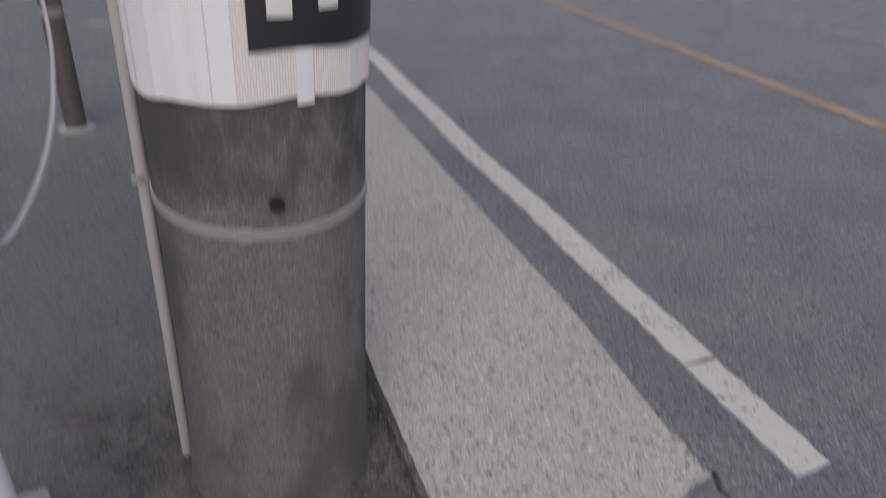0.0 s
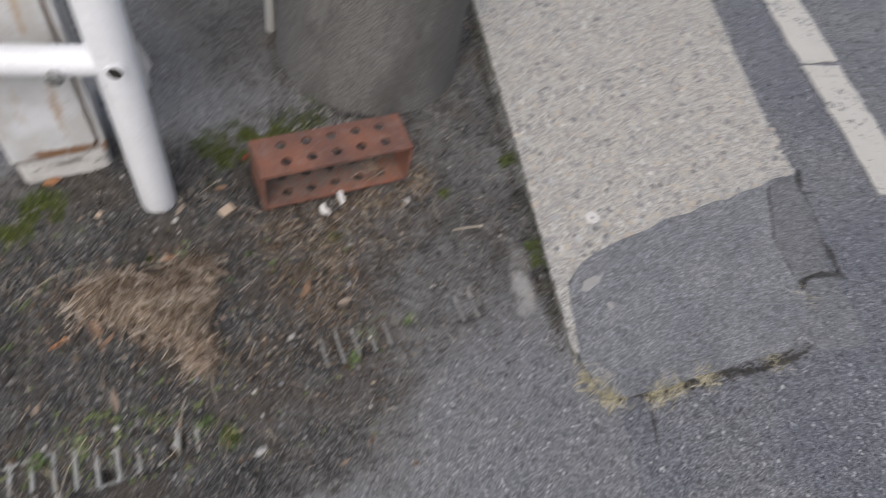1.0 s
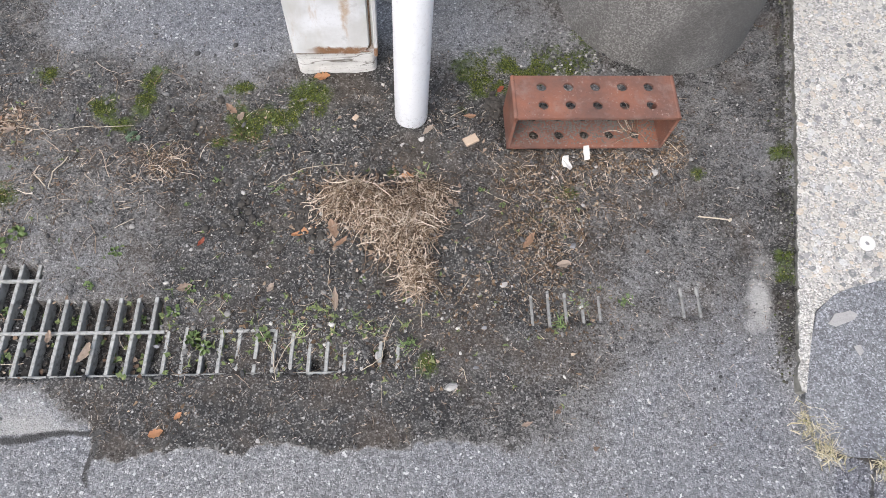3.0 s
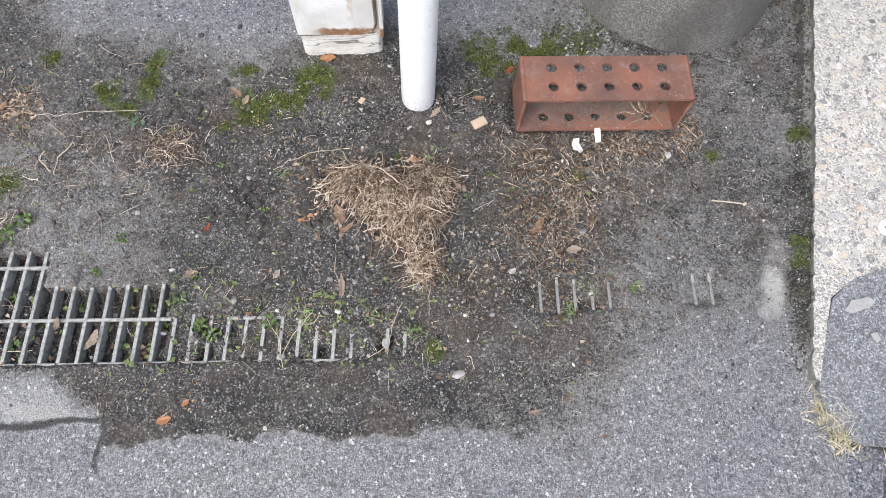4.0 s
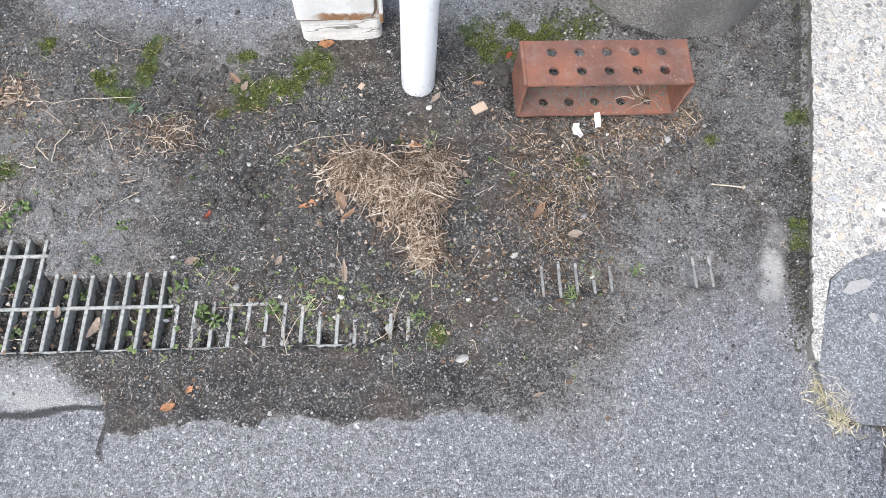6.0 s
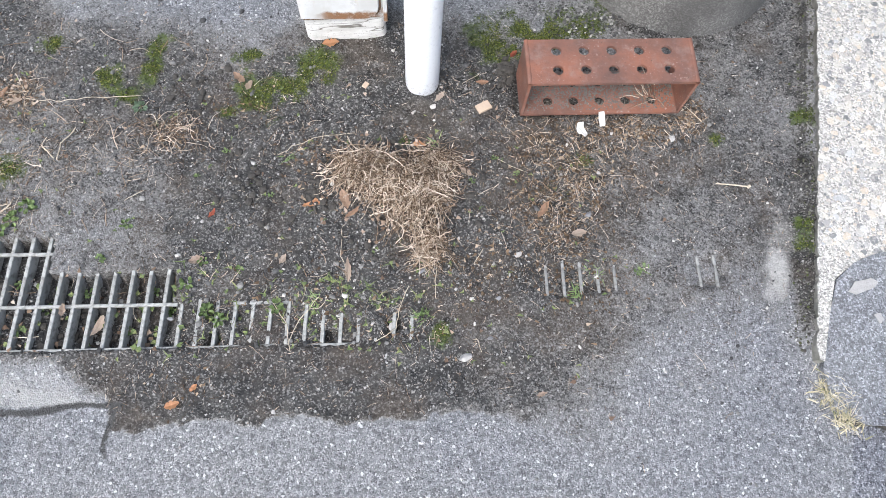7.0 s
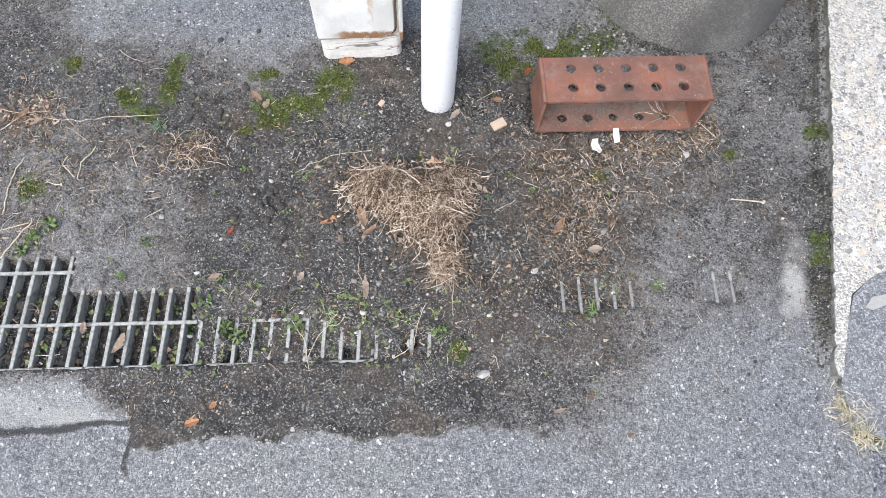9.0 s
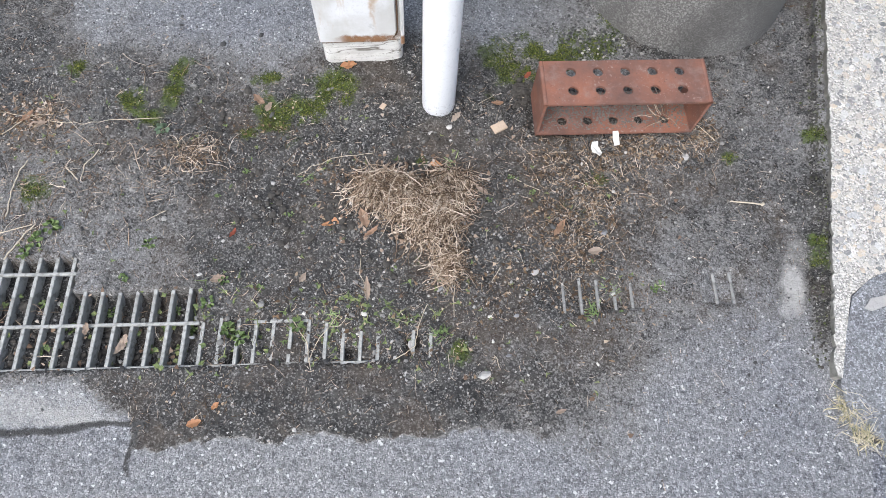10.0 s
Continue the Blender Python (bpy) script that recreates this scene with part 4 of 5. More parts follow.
def build_rope():
    ends = [Vector(p) for p in ROPE_POINTS]
    pts = []
    for i in range(len(ends) - 1):
        p0, p1, p2, p3 = ends[max(i - 1, 0)], ends[i], ends[i + 1], ends[min(i + 2, len(ends) - 1)]
        for k in range(40):
            t = k / 40
            pts.append(0.5 * ((2 * p1) + (p2 - p0) * t + (2 * p0 - 5 * p1 + 4 * p2 - p3) * t * t + (3 * p1 - p0 - 3 * p2 + p3) * t ** 3))
    rope = thing("rope", "pale grey twisted rope hanging between bollard and barricade", "rope")
    run = 0.0
    spun = [[], [], []]
    for i, p in enumerate(pts):
        d = (pts[min(i + 1, len(pts) - 1)] - pts[max(i - 1, 0)]).normalized()
        side = d.cross(Vector((0, 0, 1))).normalized()
        up = side.cross(d)
        if i:
            run += (p - pts[i - 1]).length
        for s in range(3):
            a = run / 0.045 * 2 * math.pi + s * 2 * math.pi / 3
            spun[s].append(p + 0.0056 * (math.cos(a) * side + math.sin(a) * up))
    for s in spun:
        part("strand", tube(s, 0.0045, 7), ROPE, rope, "", True)


ROPE_POINTS = [(-0.235, 2.765, 0.70), (-0.216, 2.70, 0.63), (-0.180, 2.45, 0.50), (-0.150, 2.1, 0.407), (-0.132, 1.75, 0.352), (-0.122, 1.3, 0.342), (-0.104, 0.75, 0.439), (-0.03, 0.05, 0.80)]
build_rope()


# ---- loose stuff on the soil ----
rng = random.Random(42)


class Bits:
    """Many small bits gathered into one mesh."""

    def __init__(self):
        self.v, self.f = [], []

    def fibre(self, p, heading, length, radius, curl=0.6, lift=0.0, sides=3, segs=6, ground=True, arch=0.0):
        x, y, z = p
        a = heading
        turn = rng.uniform(-curl, curl)
        base = len(self.v)
        for i in range(segs + 1):
            f = i / segs
            floor = z_at(x, y) if ground else 0
            h = floor + z + lift * f + arch * math.sin(math.pi * f)
            w = radius * (1 - 0.55 * f)
            for k in range(sides):
                b = 2 * math.pi * k / sides
                self.v.append((x - w * math.cos(b) * math.sin(a), y + w * math.cos(b) * math.cos(a), h + w * (1 + math.sin(b))))
            a += turn * 2.2 / segs + rng.uniform(-curl, curl) * 0.5
            x, y = x + math.cos(a) * length / segs, y + math.sin(a) * length / segs
        for i in range(segs):
            for k in range(sides):
                q = (k + 1) % sides
                self.f.append((base + i * sides + k, base + i * sides + q, base + (i + 1) * sides + q, base + (i + 1) * sides + k))

    def pebble(self, x, y, size, z=None, flat=0.65):
        base = len(self.v)
        s = [size * rng.uniform(0.65, 1.25) * k for k in (1, rng.uniform(0.65, 1.0), flat)]
        a = rng.uniform(0, 6.3)
        c, n = math.cos(a), math.sin(a)
        floor = z_at(x, y) if z is None else z
        for vx, vy, vz in ICO_V:
            j = rng.uniform(0.75, 1.15)
            px, py, pz = vx * s[0] * j, vy * s[1] * j, vz * s[2] * j
            self.v.append((x + c * px - n * py, y + n * px + c * py, floor + s[2] * 0.45 + pz))
        self.f += [tuple(base + i for i in t) for t in ICO_F]

    def blade(self, x, y, z, heading, length, width, rise, bend):
        base = len(self.v)
        c, s = math.cos(heading), math.sin(heading)
        for i in range(5):
            f = i / 4
            d = length * f * (1 - 0.25 * rise)
            h = z + length * rise * f - bend * length * f * f
            w = width * (1.25 * (1 - f ** 2.5) * (0.35 + 0.65 * math.sin(math.pi * min(1.0, f + 0.25)))) * 0.5 + 0.0001
            self.v += [(x + c * d - s * w, y + s * d + c * w, h), (x + c * d + s * w, y + s * d - c * w, h + 0.0003)]
        self.f += [(base + 2 * i, base + 2 * i + 1, base + 2 * i + 3, base + 2 * i + 2) for i in range(4)]

    def made(self, name, mat, label, category, smooth_shade=False):
        return solid(name, mesh_from(name, self.v, self.f, mat, smooth_shade), label, category, kind="stuff")


def ico():
    bm = bmesh.new()
    bmesh.ops.create_icosphere(bm, subdivisions=1, radius=1)
    v = [tuple(p.co) for p in bm.verts]
    f = [tuple(p.index for p in face.verts) for face in bm.faces]
    bm.free()
    return v, f


ICO_V, ICO_F = ico()


def in_drain(x, y):
    return hole_at(x, y) > 0.3


def on_block(x, y):
    u, v = to_uv(x - 0.308, y - 0.074)
    return abs(u) < 0.15 and abs(v) < 0.05


def clear(x, y):
    """Whether a spot is free of the standing things."""
    return math.hypot(x - PX, y - PY) > PR + 0.004 and math.hypot(x, y) > 0.032 and not on_block(x, y) and not (abs(x + 0.165) < 0.1 and 0.06 < y < 0.24)


# ---- perforated red block ----
def perforated_plate(length, depth, thick, xs, ys, radius, n=24):
    """A plate in x and y, with its underside on z = 0 and round holes at xs by ys."""
    bm = bmesh.new()
    ex = [-length / 2] + [(a + b) / 2 for a, b in zip(xs, xs[1:])] + [length / 2]
    ey = [-depth / 2] + [(a + b) / 2 for a, b in zip(ys, ys[1:])] + [depth / 2]
    for i, cx in enumerate(xs):
        for j, cy in enumerate(ys):
            corners = [(ex[i + 1], ey[j + 1]), (ex[i], ey[j + 1]), (ex[i], ey[j]), (ex[i + 1], ey[j])]
            angles = [math.atan2(y - cy, x - cx) % (2 * math.pi) for x, y in corners]
            rim = [2 * math.pi * k / n for k in range(n)]
            for a in angles:
                rim[min(range(n), key=lambda k: abs((rim[k] - a + math.pi) % (2 * math.pi) - math.pi))] = a
            rings = []
            for z in (thick, 0):
                outer, inner = [], []
                for a in rim:
                    c, s = math.cos(a), math.sin(a)
                    f = min(((ex[i + 1] if c > 0 else ex[i]) - cx) / c if abs(c) > 1e-9 else 9, ((ey[j + 1] if s > 0 else ey[j]) - cy) / s if abs(s) > 1e-9 else 9)
                    outer.append(bm.verts.new((cx + f * c, cy + f * s, z)))
                    inner.append(bm.verts.new((cx + radius * c, cy + radius * s, z)))
                rings.append((outer, inner))
            (o1, i1), (o0, i0) = rings
            for k in range(n):
                q = (k + 1) % n
                bm.faces.new((o1[k], o1[q], i1[q], i1[k]))
                bm.faces.new((o0[q], o0[k], i0[k], i0[q]))
                bm.faces.new((i1[k], i1[q], i0[q], i0[k]))
                bm.faces.new((o1[q], o1[k], o0[k], o0[q]))
    bmesh.ops.remove_doubles(bm, verts=bm.verts, dist=1e-5)
    return bm


def build_block():
    L, D, H, T = 0.284, 0.086, 0.098, 0.005
    cx, cy = 0.3185 - D / 2 * SU, 0.0285 + D / 2 * CU
    block = thing("perforated_block", "rust-red hollow steel block with rows of round holes", "perforated block", (cx, cy, 0.001), math.degrees(TILT) + 0.6)
    xs = [-0.091 + 0.0465 * k for k in range(5)]
    ys = [-0.017, 0.020]
    top = perforated_plate(L, D, T, xs, ys, 0.0088)
    bmesh.ops.translate(top, verts=top.verts, vec=(0, 0, H - T))
    part("top_plate", top, RUST_RED, block)
    part("bottom_plate", perforated_plate(L, D, T, xs, ys, 0.0088), RUST_RED, block)
    for s in (-1, 1):
        part("end_plate", bevelled_box(T, D, H - 2 * T - 0.0004, (s * (L - T) / 2, 0, T + 0.0002), 0), RUST_RED, block)
        part("corner_bead", tube([(s * (L / 2 - 0.003), -D / 2, H - 0.003), (s * (L / 2 - 0.003), D / 2, H - 0.003)], 0.0042, 14), RUST_RED, block, "rounded pale-worn corner", True)
    crumbs = Bits()
    for i in range(5200):
        x, y = rng.uniform(-0.135, 0.135), rng.uniform(-0.036, 0.044)
        if min(math.hypot(x - a, y - b) for a in xs for b in ys) > 0.009 and rng.random() < 0.25 + (y + 0.03) * 9:
            crumbs.pebble(x, y, rng.uniform(0.0007, 0.0026), T, 0.25)
    wisps = Bits()
    for i in range(26):
        wisps.fibre((rng.gauss(0.085, 0.012), rng.gauss(-0.012, 0.012), T + rng.uniform(0, 0.014)), rng.uniform(1.0, 3.2), rng.uniform(0.015, 0.045), 0.0006, 0.5, ground=False)
    part("straw_wisp", mesh_from("straw_wisp", wisps.v, wisps.f, STRAW), STRAW, block, "dry stalks caught inside")
    part("dust", mesh_from("dust", crumbs.v, crumbs.f, DUST), DUST, block, "grey dust crumbs on the floor")
    return block


build_block()


# heap of dry stalks: a broad mat that narrows to a tail
LOBES = [(-0.045, -0.178, 0.080, 0.046, 0.38), (0.026, -0.205, 0.060, 0.062, 0.38), (0.074, -0.278, 0.028, 0.036, 0.12), (0.058, -0.125, 0.046, 0.022, 0.11), (0.058, -0.178, 0.042, 0.045, 0.17)]


def heap_height(x, y):
    return max(math.exp(-(((x - cx) / (1.25 * rx)) ** 2 + ((y - cy) / (1.25 * ry)) ** 2)) * (1.0, 0.95, 0.5, 0.5, 0.7)[k] for k, (cx, cy, rx, ry, _) in enumerate(LOBES))


heap = Bits()
for i in range(3300):
    cx, cy, rx, ry, _ = rng.choices(LOBES, [l[4] for l in LOBES])[0]
    a, d = rng.uniform(0, 6.3), math.sqrt(rng.random()) * rng.uniform(0.6, 1.05) + (0.35 * rng.random() if i % 9 == 0 else 0)
    x, y = cx + rx * d * math.cos(a), cy + ry * d * math.sin(a)
    mid = heap_height(x, y)
    long = i % 2 == 0
    heading = rng.gauss(-1.3, 0.75) if rng.random() < 0.5 else rng.uniform(0, 6.3)
    length = rng.uniform(0.020, 0.066) if long else rng.uniform(0.008, 0.024)
    x, y = x - 0.4 * length * math.cos(heading), y - 0.4 * length * math.sin(heading)
    heap.fibre((x, y, (0.004 + rng.uniform(0.0, 0.034)) * mid), heading, length, rng.uniform(0.0004, 0.0010), rng.uniform(0.5, 1.2) if long else 1.4, rng.uniform(-0.012, 0.006) * mid, arch=rng.uniform(0, 0.014) * mid, segs=7 if long else 4)
heap.made("dry_grass_heap", STRAW, "heap of tangled pale dry grass stalks and roots", "dry grass")

# loose stalks and needles
straws = Bits()
CLUSTERS = [(0.27, -0.19, 0.07, 420), (0.37, 0.0, 0.07, 300), (-0.42, -0.20, 0.05, 170), (-0.62, -0.27, 0.07, 220), (-0.68, -0.14, 0.04, 160), (-0.60, -0.36, 0.05, 120), (-0.52, -0.22, 0.07, 110), (0.47, 0.05, 0.03, 120),
            (-0.10, -0.42, 0.05, 60), (0.07, -0.40, 0.05, 60), (-0.22, -0.13, 0.06, 70), (0.25, -0.05, 0.08, 320), (0.31, -0.10, 0.06, 200), (0.06, 0.03, 0.04, 40), (-0.28, -0.02, 0.05, 40)]
for cx, cy, r, n in CLUSTERS:
    for i in range(n):
        x, y = rng.gauss(cx, r * 0.7), rng.gauss(cy, r * 0.6)
        if clear(x, y) and not in_drain(x, y):
            straws.fibre((x, y, 0.0005), rng.uniform(0, 6.3), 0.004 + rng.expovariate(1 / 0.008), rng.uniform(0.0003, 0.0007), 0.32, segs=4)
for i in range(9000):
    x, y = rng.uniform(-0.85, 0.66), rng.uniform(-0.62, 0.2)
    if clear(x, y) and rng.random() < soil_at(x, y) and not in_drain(x, y):
        straws.fibre((x, y, 0.0003), rng.uniform(0, 6.3), 0.002 + rng.expovariate(1 / 0.0042), rng.uniform(0.00025, 0.0006), 0.4, segs=2)
for i in range(130):
    x, y = rng.gauss(-0.39, 0.028), rng.gauss(-0.156, 0.018)
    straws.fibre((x, y, rng.uniform(0, 0.006)), rng.uniform(0, 6.3), rng.uniform(0.01, 0.045), rng.uniform(0.0003, 0.0008), 0.9, segs=6, arch=0.004)
for i in range(90):
    x, y = rng.uniform(-0.86, -0.36), rng.uniform(-0.40, 0.02)
    if not in_drain(x, y):
        straws.fibre((x, y, 0.001), rng.uniform(0, 6.3), rng.uniform(0.015, 0.06), rng.uniform(0.0004, 0.001), 0.5, segs=6)
for i in range(110):
    x, y = to_xy(rng.uniform(-0.85, -0.02), rng.uniform(-0.445, -0.31))
    straws.fibre((x, y, 0.003), rng.uniform(0, 6.3), rng.uniform(0.008, 0.04), rng.uniform(0.0004, 0.0009), 0.7, 0.01, segs=5)
straws.made("loose_straw", STRAW, "loose dry stalks and needles strewn on the soil", "dry grass")

fragments = Bits()
for i in range(450):
    x, y = (rng.gauss(-0.02, 0.06), rng.gauss(-0.18, 0.05)) if i % 3 else (rng.uniform(-0.7, 0.45), rng.uniform(-0.5, 0.1)) if i % 2 else (rng.gauss(-0.69, 0.035), rng.gauss(-0.145, 0.03))
    if clear(x, y) and not in_drain(x, y):
        mid = math.exp(-(((x + 0.02) / 0.09) ** 2 + ((y + 0.18) / 0.07) ** 2))
        fragments.blade(x, y, z_at(x, y) + 0.002 + rng.uniform(0, 0.03) * mid, rng.uniform(0, 6.3), rng.uniform(0.004, 0.012), rng.uniform(0.002, 0.0055), rng.uniform(0, 0.3), 0.3)
for i in range(70):
    x, y = to_xy(rng.uniform(-0.85, -0.40), rng.uniform(-0.445, -0.31))
    fragments.blade(x, y, z_at(x, y) + 0.006, rng.uniform(0, 6.3), rng.uniform(0.004, 0.012), rng.uniform(0.002, 0.006), rng.uniform(0, 0.3), 0.3)
fragments.made("leaf_fragments", LEAF_BITS, "pale brown crumbled leaf fragments on soil and dry grass", "leaf litter")

# brown needles and crumbs of leaves beside the heap and along the block
litter = Bits()
for cx, cy, rx, ry, n in ((0.26, -0.17, 0.07, 0.06, 620), (0.27, -0.06, 0.08, 0.05, 520), (0.38, 0.01, 0.07, 0.018, 330), (0.475, 0.065, 0.022, 0.030, 200), (-0.70, -0.155, 0.05, 0.030, 330), (0.14, -0.30, 0.06, 0.05, 260),
                          (-0.39, -0.16, 0.04, 0.02, 110), (-0.05, -0.40, 0.12, 0.04, 220), (-0.28, -0.09, 0.05, 0.02, 90), (-0.24, -0.57, 0.03, 0.02, 50), (0.30, -0.28, 0.08, 0.05, 300), (-0.15, -0.17, 0.03, 0.03, 120), (0.60, 0.45, 0.05, 0.15, 200)):
    for i in range(n):
        x, y = rng.gauss(cx, rx * 0.75), rng.gauss(cy, ry * 0.75)
        if not clear(x, y) or in_drain(x, y) or x > 0.685:
            continue
        if i % 3:
            litter.fibre((x, y, 0.0004 + 0.002 * rng.random()), rng.uniform(0, 6.3), 0.002 + rng.expovariate(1 / 0.0042), rng.uniform(0.0003, 0.0008), 0.7, segs=3)
        else:
            litter.blade(x, y, z_at(x, y) + 0.0015, rng.uniform(0, 6.3), rng.uniform(0.003, 0.011), rng.uniform(0.0014, 0.0042), rng.uniform(0, 0.35), 0.3)
litter.made("needle_litter", LITTER, "brown dead needles and crumbled leaves lying on soil", "leaf litter")

# gravel
gravel = Bits()
for i in range(20000):
    x, y = rng.uniform(-0.9, 0.68), rng.uniform(-0.66, 0.24)
    s = soil_at(x, y)
    if clear(x, y) and rng.random() < (0.22 + 0.78 * s) * (0.45 if to_uv(x, y)[1] < GRATE_FRONT else 1.0):
        gravel.pebble(x, y, min(0.0055, 0.0005 + rng.expovariate(1 / 0.00065)))
for i in range(350):
    x, y = rng.gauss(0.26, 0.05), rng.gauss(0.22, 0.03)
    if clear(x, y):
        gravel.pebble(x, y, rng.uniform(0.0015, 0.004))
for i in range(700):
    x, y = to_xy(rng.uniform(-0.85, -0.02), rng.uniform(-0.445, -0.31))
    gravel.pebble(x, y, min(0.006, 0.001 + rng.expovariate(1 / 0.0014)))
for i in range(420):
    x, y = rng.uniform(-0.62, 0.62), rng.uniform(-0.42, 0.14)
    if clear(x, y) and not in_drain(x, y) and rng.random() < 0.3 + soil_at(x, y):
        gravel.pebble(x, y, 0.0018 + min(0.0045, rng.expovariate(1 / 0.0012)), flat=0.5)
gravel.made("gravel", STONE, "small mixed grey and pale gravel lying on soil", "gravel")

# clods of earth, some put under the heap to darken its gaps
clods = Bits()
# 160 dark clods added under the heap stand in for shade in its gaps.
for cx, cy, r, n in ((0.145, 0.075, 0.022, 60), (0.15, 0.085, 0.012, 30), (-0.02, -0.19, 0.10, 160), (-0.13, -0.235, 0.02, 30), (0.0, -0.045, 0.02, 14), (-0.13, -0.20, 0.03, 22), (-0.38, -0.07, 0.05, 30), (-0.22, -0.22, 0.08, 40), (0.15, -0.16, 0.06, 26), (-0.55, -0.47, 0.09, 60)):
    for i in range(n):
        x, y = rng.gauss(cx, r * 0.6), rng.gauss(cy, r * 0.6)
        if clear(x, y) and soil_at(x, y) > 0.5:
            clods.pebble(x, y, rng.uniform(0.002, 0.009), flat=0.6)
for i in range(420):
    u, v = rng.uniform(-0.85, -0.40), rng.uniform(-0.435, -0.32)
    x, y = to_xy(u, v)
    clods.pebble(x, y, rng.uniform(0.002, 0.008), flat=0.6)
clods.made("earth_clods", CLOD, "dark crumbs of earth on the soil, some as shade under the dry grass", "earth")

# moss cushions
moss = Bits()
for cx, cy, r in MOSS_SPOTS:
    for i in range(int(r * r * 1500000)):
        x, y = rng.gauss(cx, r * 0.75), rng.gauss(cy, r * 0.6)
        if not clear(x, y) or moss_at(x, y) < 0.30 + 0.36 * rng.random():
            continue
        moss.pebble(x, y, rng.uniform(0.0006, 0.0015), flat=rng.uniform(0.6, 1.2))
moss.made("moss", MOSS, "green and olive moss cushions on damp soil", "moss")


# ---- single stones, leaves, scraps ----
def stone_mesh(name, size, mat, seed, flat=0.6):
    r = random.Random(seed)
    bm = bmesh.new()
    bmesh.ops.create_icosphere(bm, subdivisions=2, radius=1)
    squash = (size, size * r.uniform(0.65, 0.9), size * flat)
    cuts = [(Vector((r.gauss(0, 1), r.gauss(0, 1), r.gauss(0, 1))).normalized(), r.uniform(0.38, 0.68)) for _ in range(14)]
    for v in bm.verts:
        for d, k in cuts:
            if v.co.dot(d) > k:
                v.co -= d * (v.co.dot(d) - k)
        v.co = Vector((v.co.x * squash[0], v.co.y * squash[1], (v.co.z + 0.5) * squash[2]))
    return mesh_of(name, bm, mat)


for i, (x, y, s, pale) in enumerate([(0.160, -0.444, 0.0150, 1), (0.216, -0.261, 0.0095, 1), (0.321, -0.169, 0.0115, 0), (0.038, -0.416, 0.0085, 1), (-0.104, -0.577, 0.006, 1),
                                     (0.329, -0.088, 0.006, 1), (0.068, -0.319, 0.009, 0), (-0.003, -0.040, 0.0075, 1), (-0.245, -0.189, 0.007, 1), (0.069, -0.177, 0.006, 1),
                                     (0.087, -0.199, 0.008, 0), (0.193, -0.406, 0.006, 0), (0.449, 0.007, 0.0085, 1), (-0.306, -0.301, 0.0045, 1), (0.074, -0.370, 0.005, 1),
                                     (0.196, -0.339, 0.006, 0), (0.524, -0.418, 0.0045, 1), (0.596, 0.154, 0.005, 1), (0.666, 0.53, 0.006, 1), (-0.30, -0.47, 0.007, 0), (-0.02, 0.05, 0.008, 0)]):
    solid("pebble", stone_mesh("pebble", s, PALE_STONE if pale else GREY_STONE, 30 + i), "pale angular pebble on the ground" if pale else "grey angular pebble on the ground", "pebble",
          "pebbles", at=(x, y, max(z_at(x, y), -0.004) - 0.001), turn=37 * i)


def leaf_mesh(name, length, width, mat, curl, seed, tear=0.25):
    """A leaf with a midrib, a pointed tip and torn edges."""
    r = random.Random(seed)
    bm = bmesh.new()
    rows = []
    twist = r.uniform(-0.25, 0.25)
    for i in range(12):
        f = i / 11
        w = width * 0.5 * math.sin(math.pi * min(1, f * 0.96 + 0.02)) ** 0.8
        x, lift = (f - 0.5) * length, curl * (f - 0.45) ** 2 * length
        row = []
        for k in (-1, -0.5, 0, 0.5, 1):
            e = w * k * (1 - r.uniform(0, tear) * abs(k))
            row.append(bm.verts.new((x + r.uniform(-0.02, 0.02) * length * abs(k), e, lift + 0.35 * abs(e) + twist * e * (f - 0.5) * 2 + r.uniform(-0.02, 0.02) * width)))
        rows.append(row)
    for p, q in zip(rows, rows[1:]):
        for k in range(4):
            bm.faces.new((p[k], p[k + 1], q[k + 1], q[k]))
    bmesh.ops.solidify(bm, geom=bm.faces[:], thickness=0.0004)
    return mesh_of(name, bm, mat)


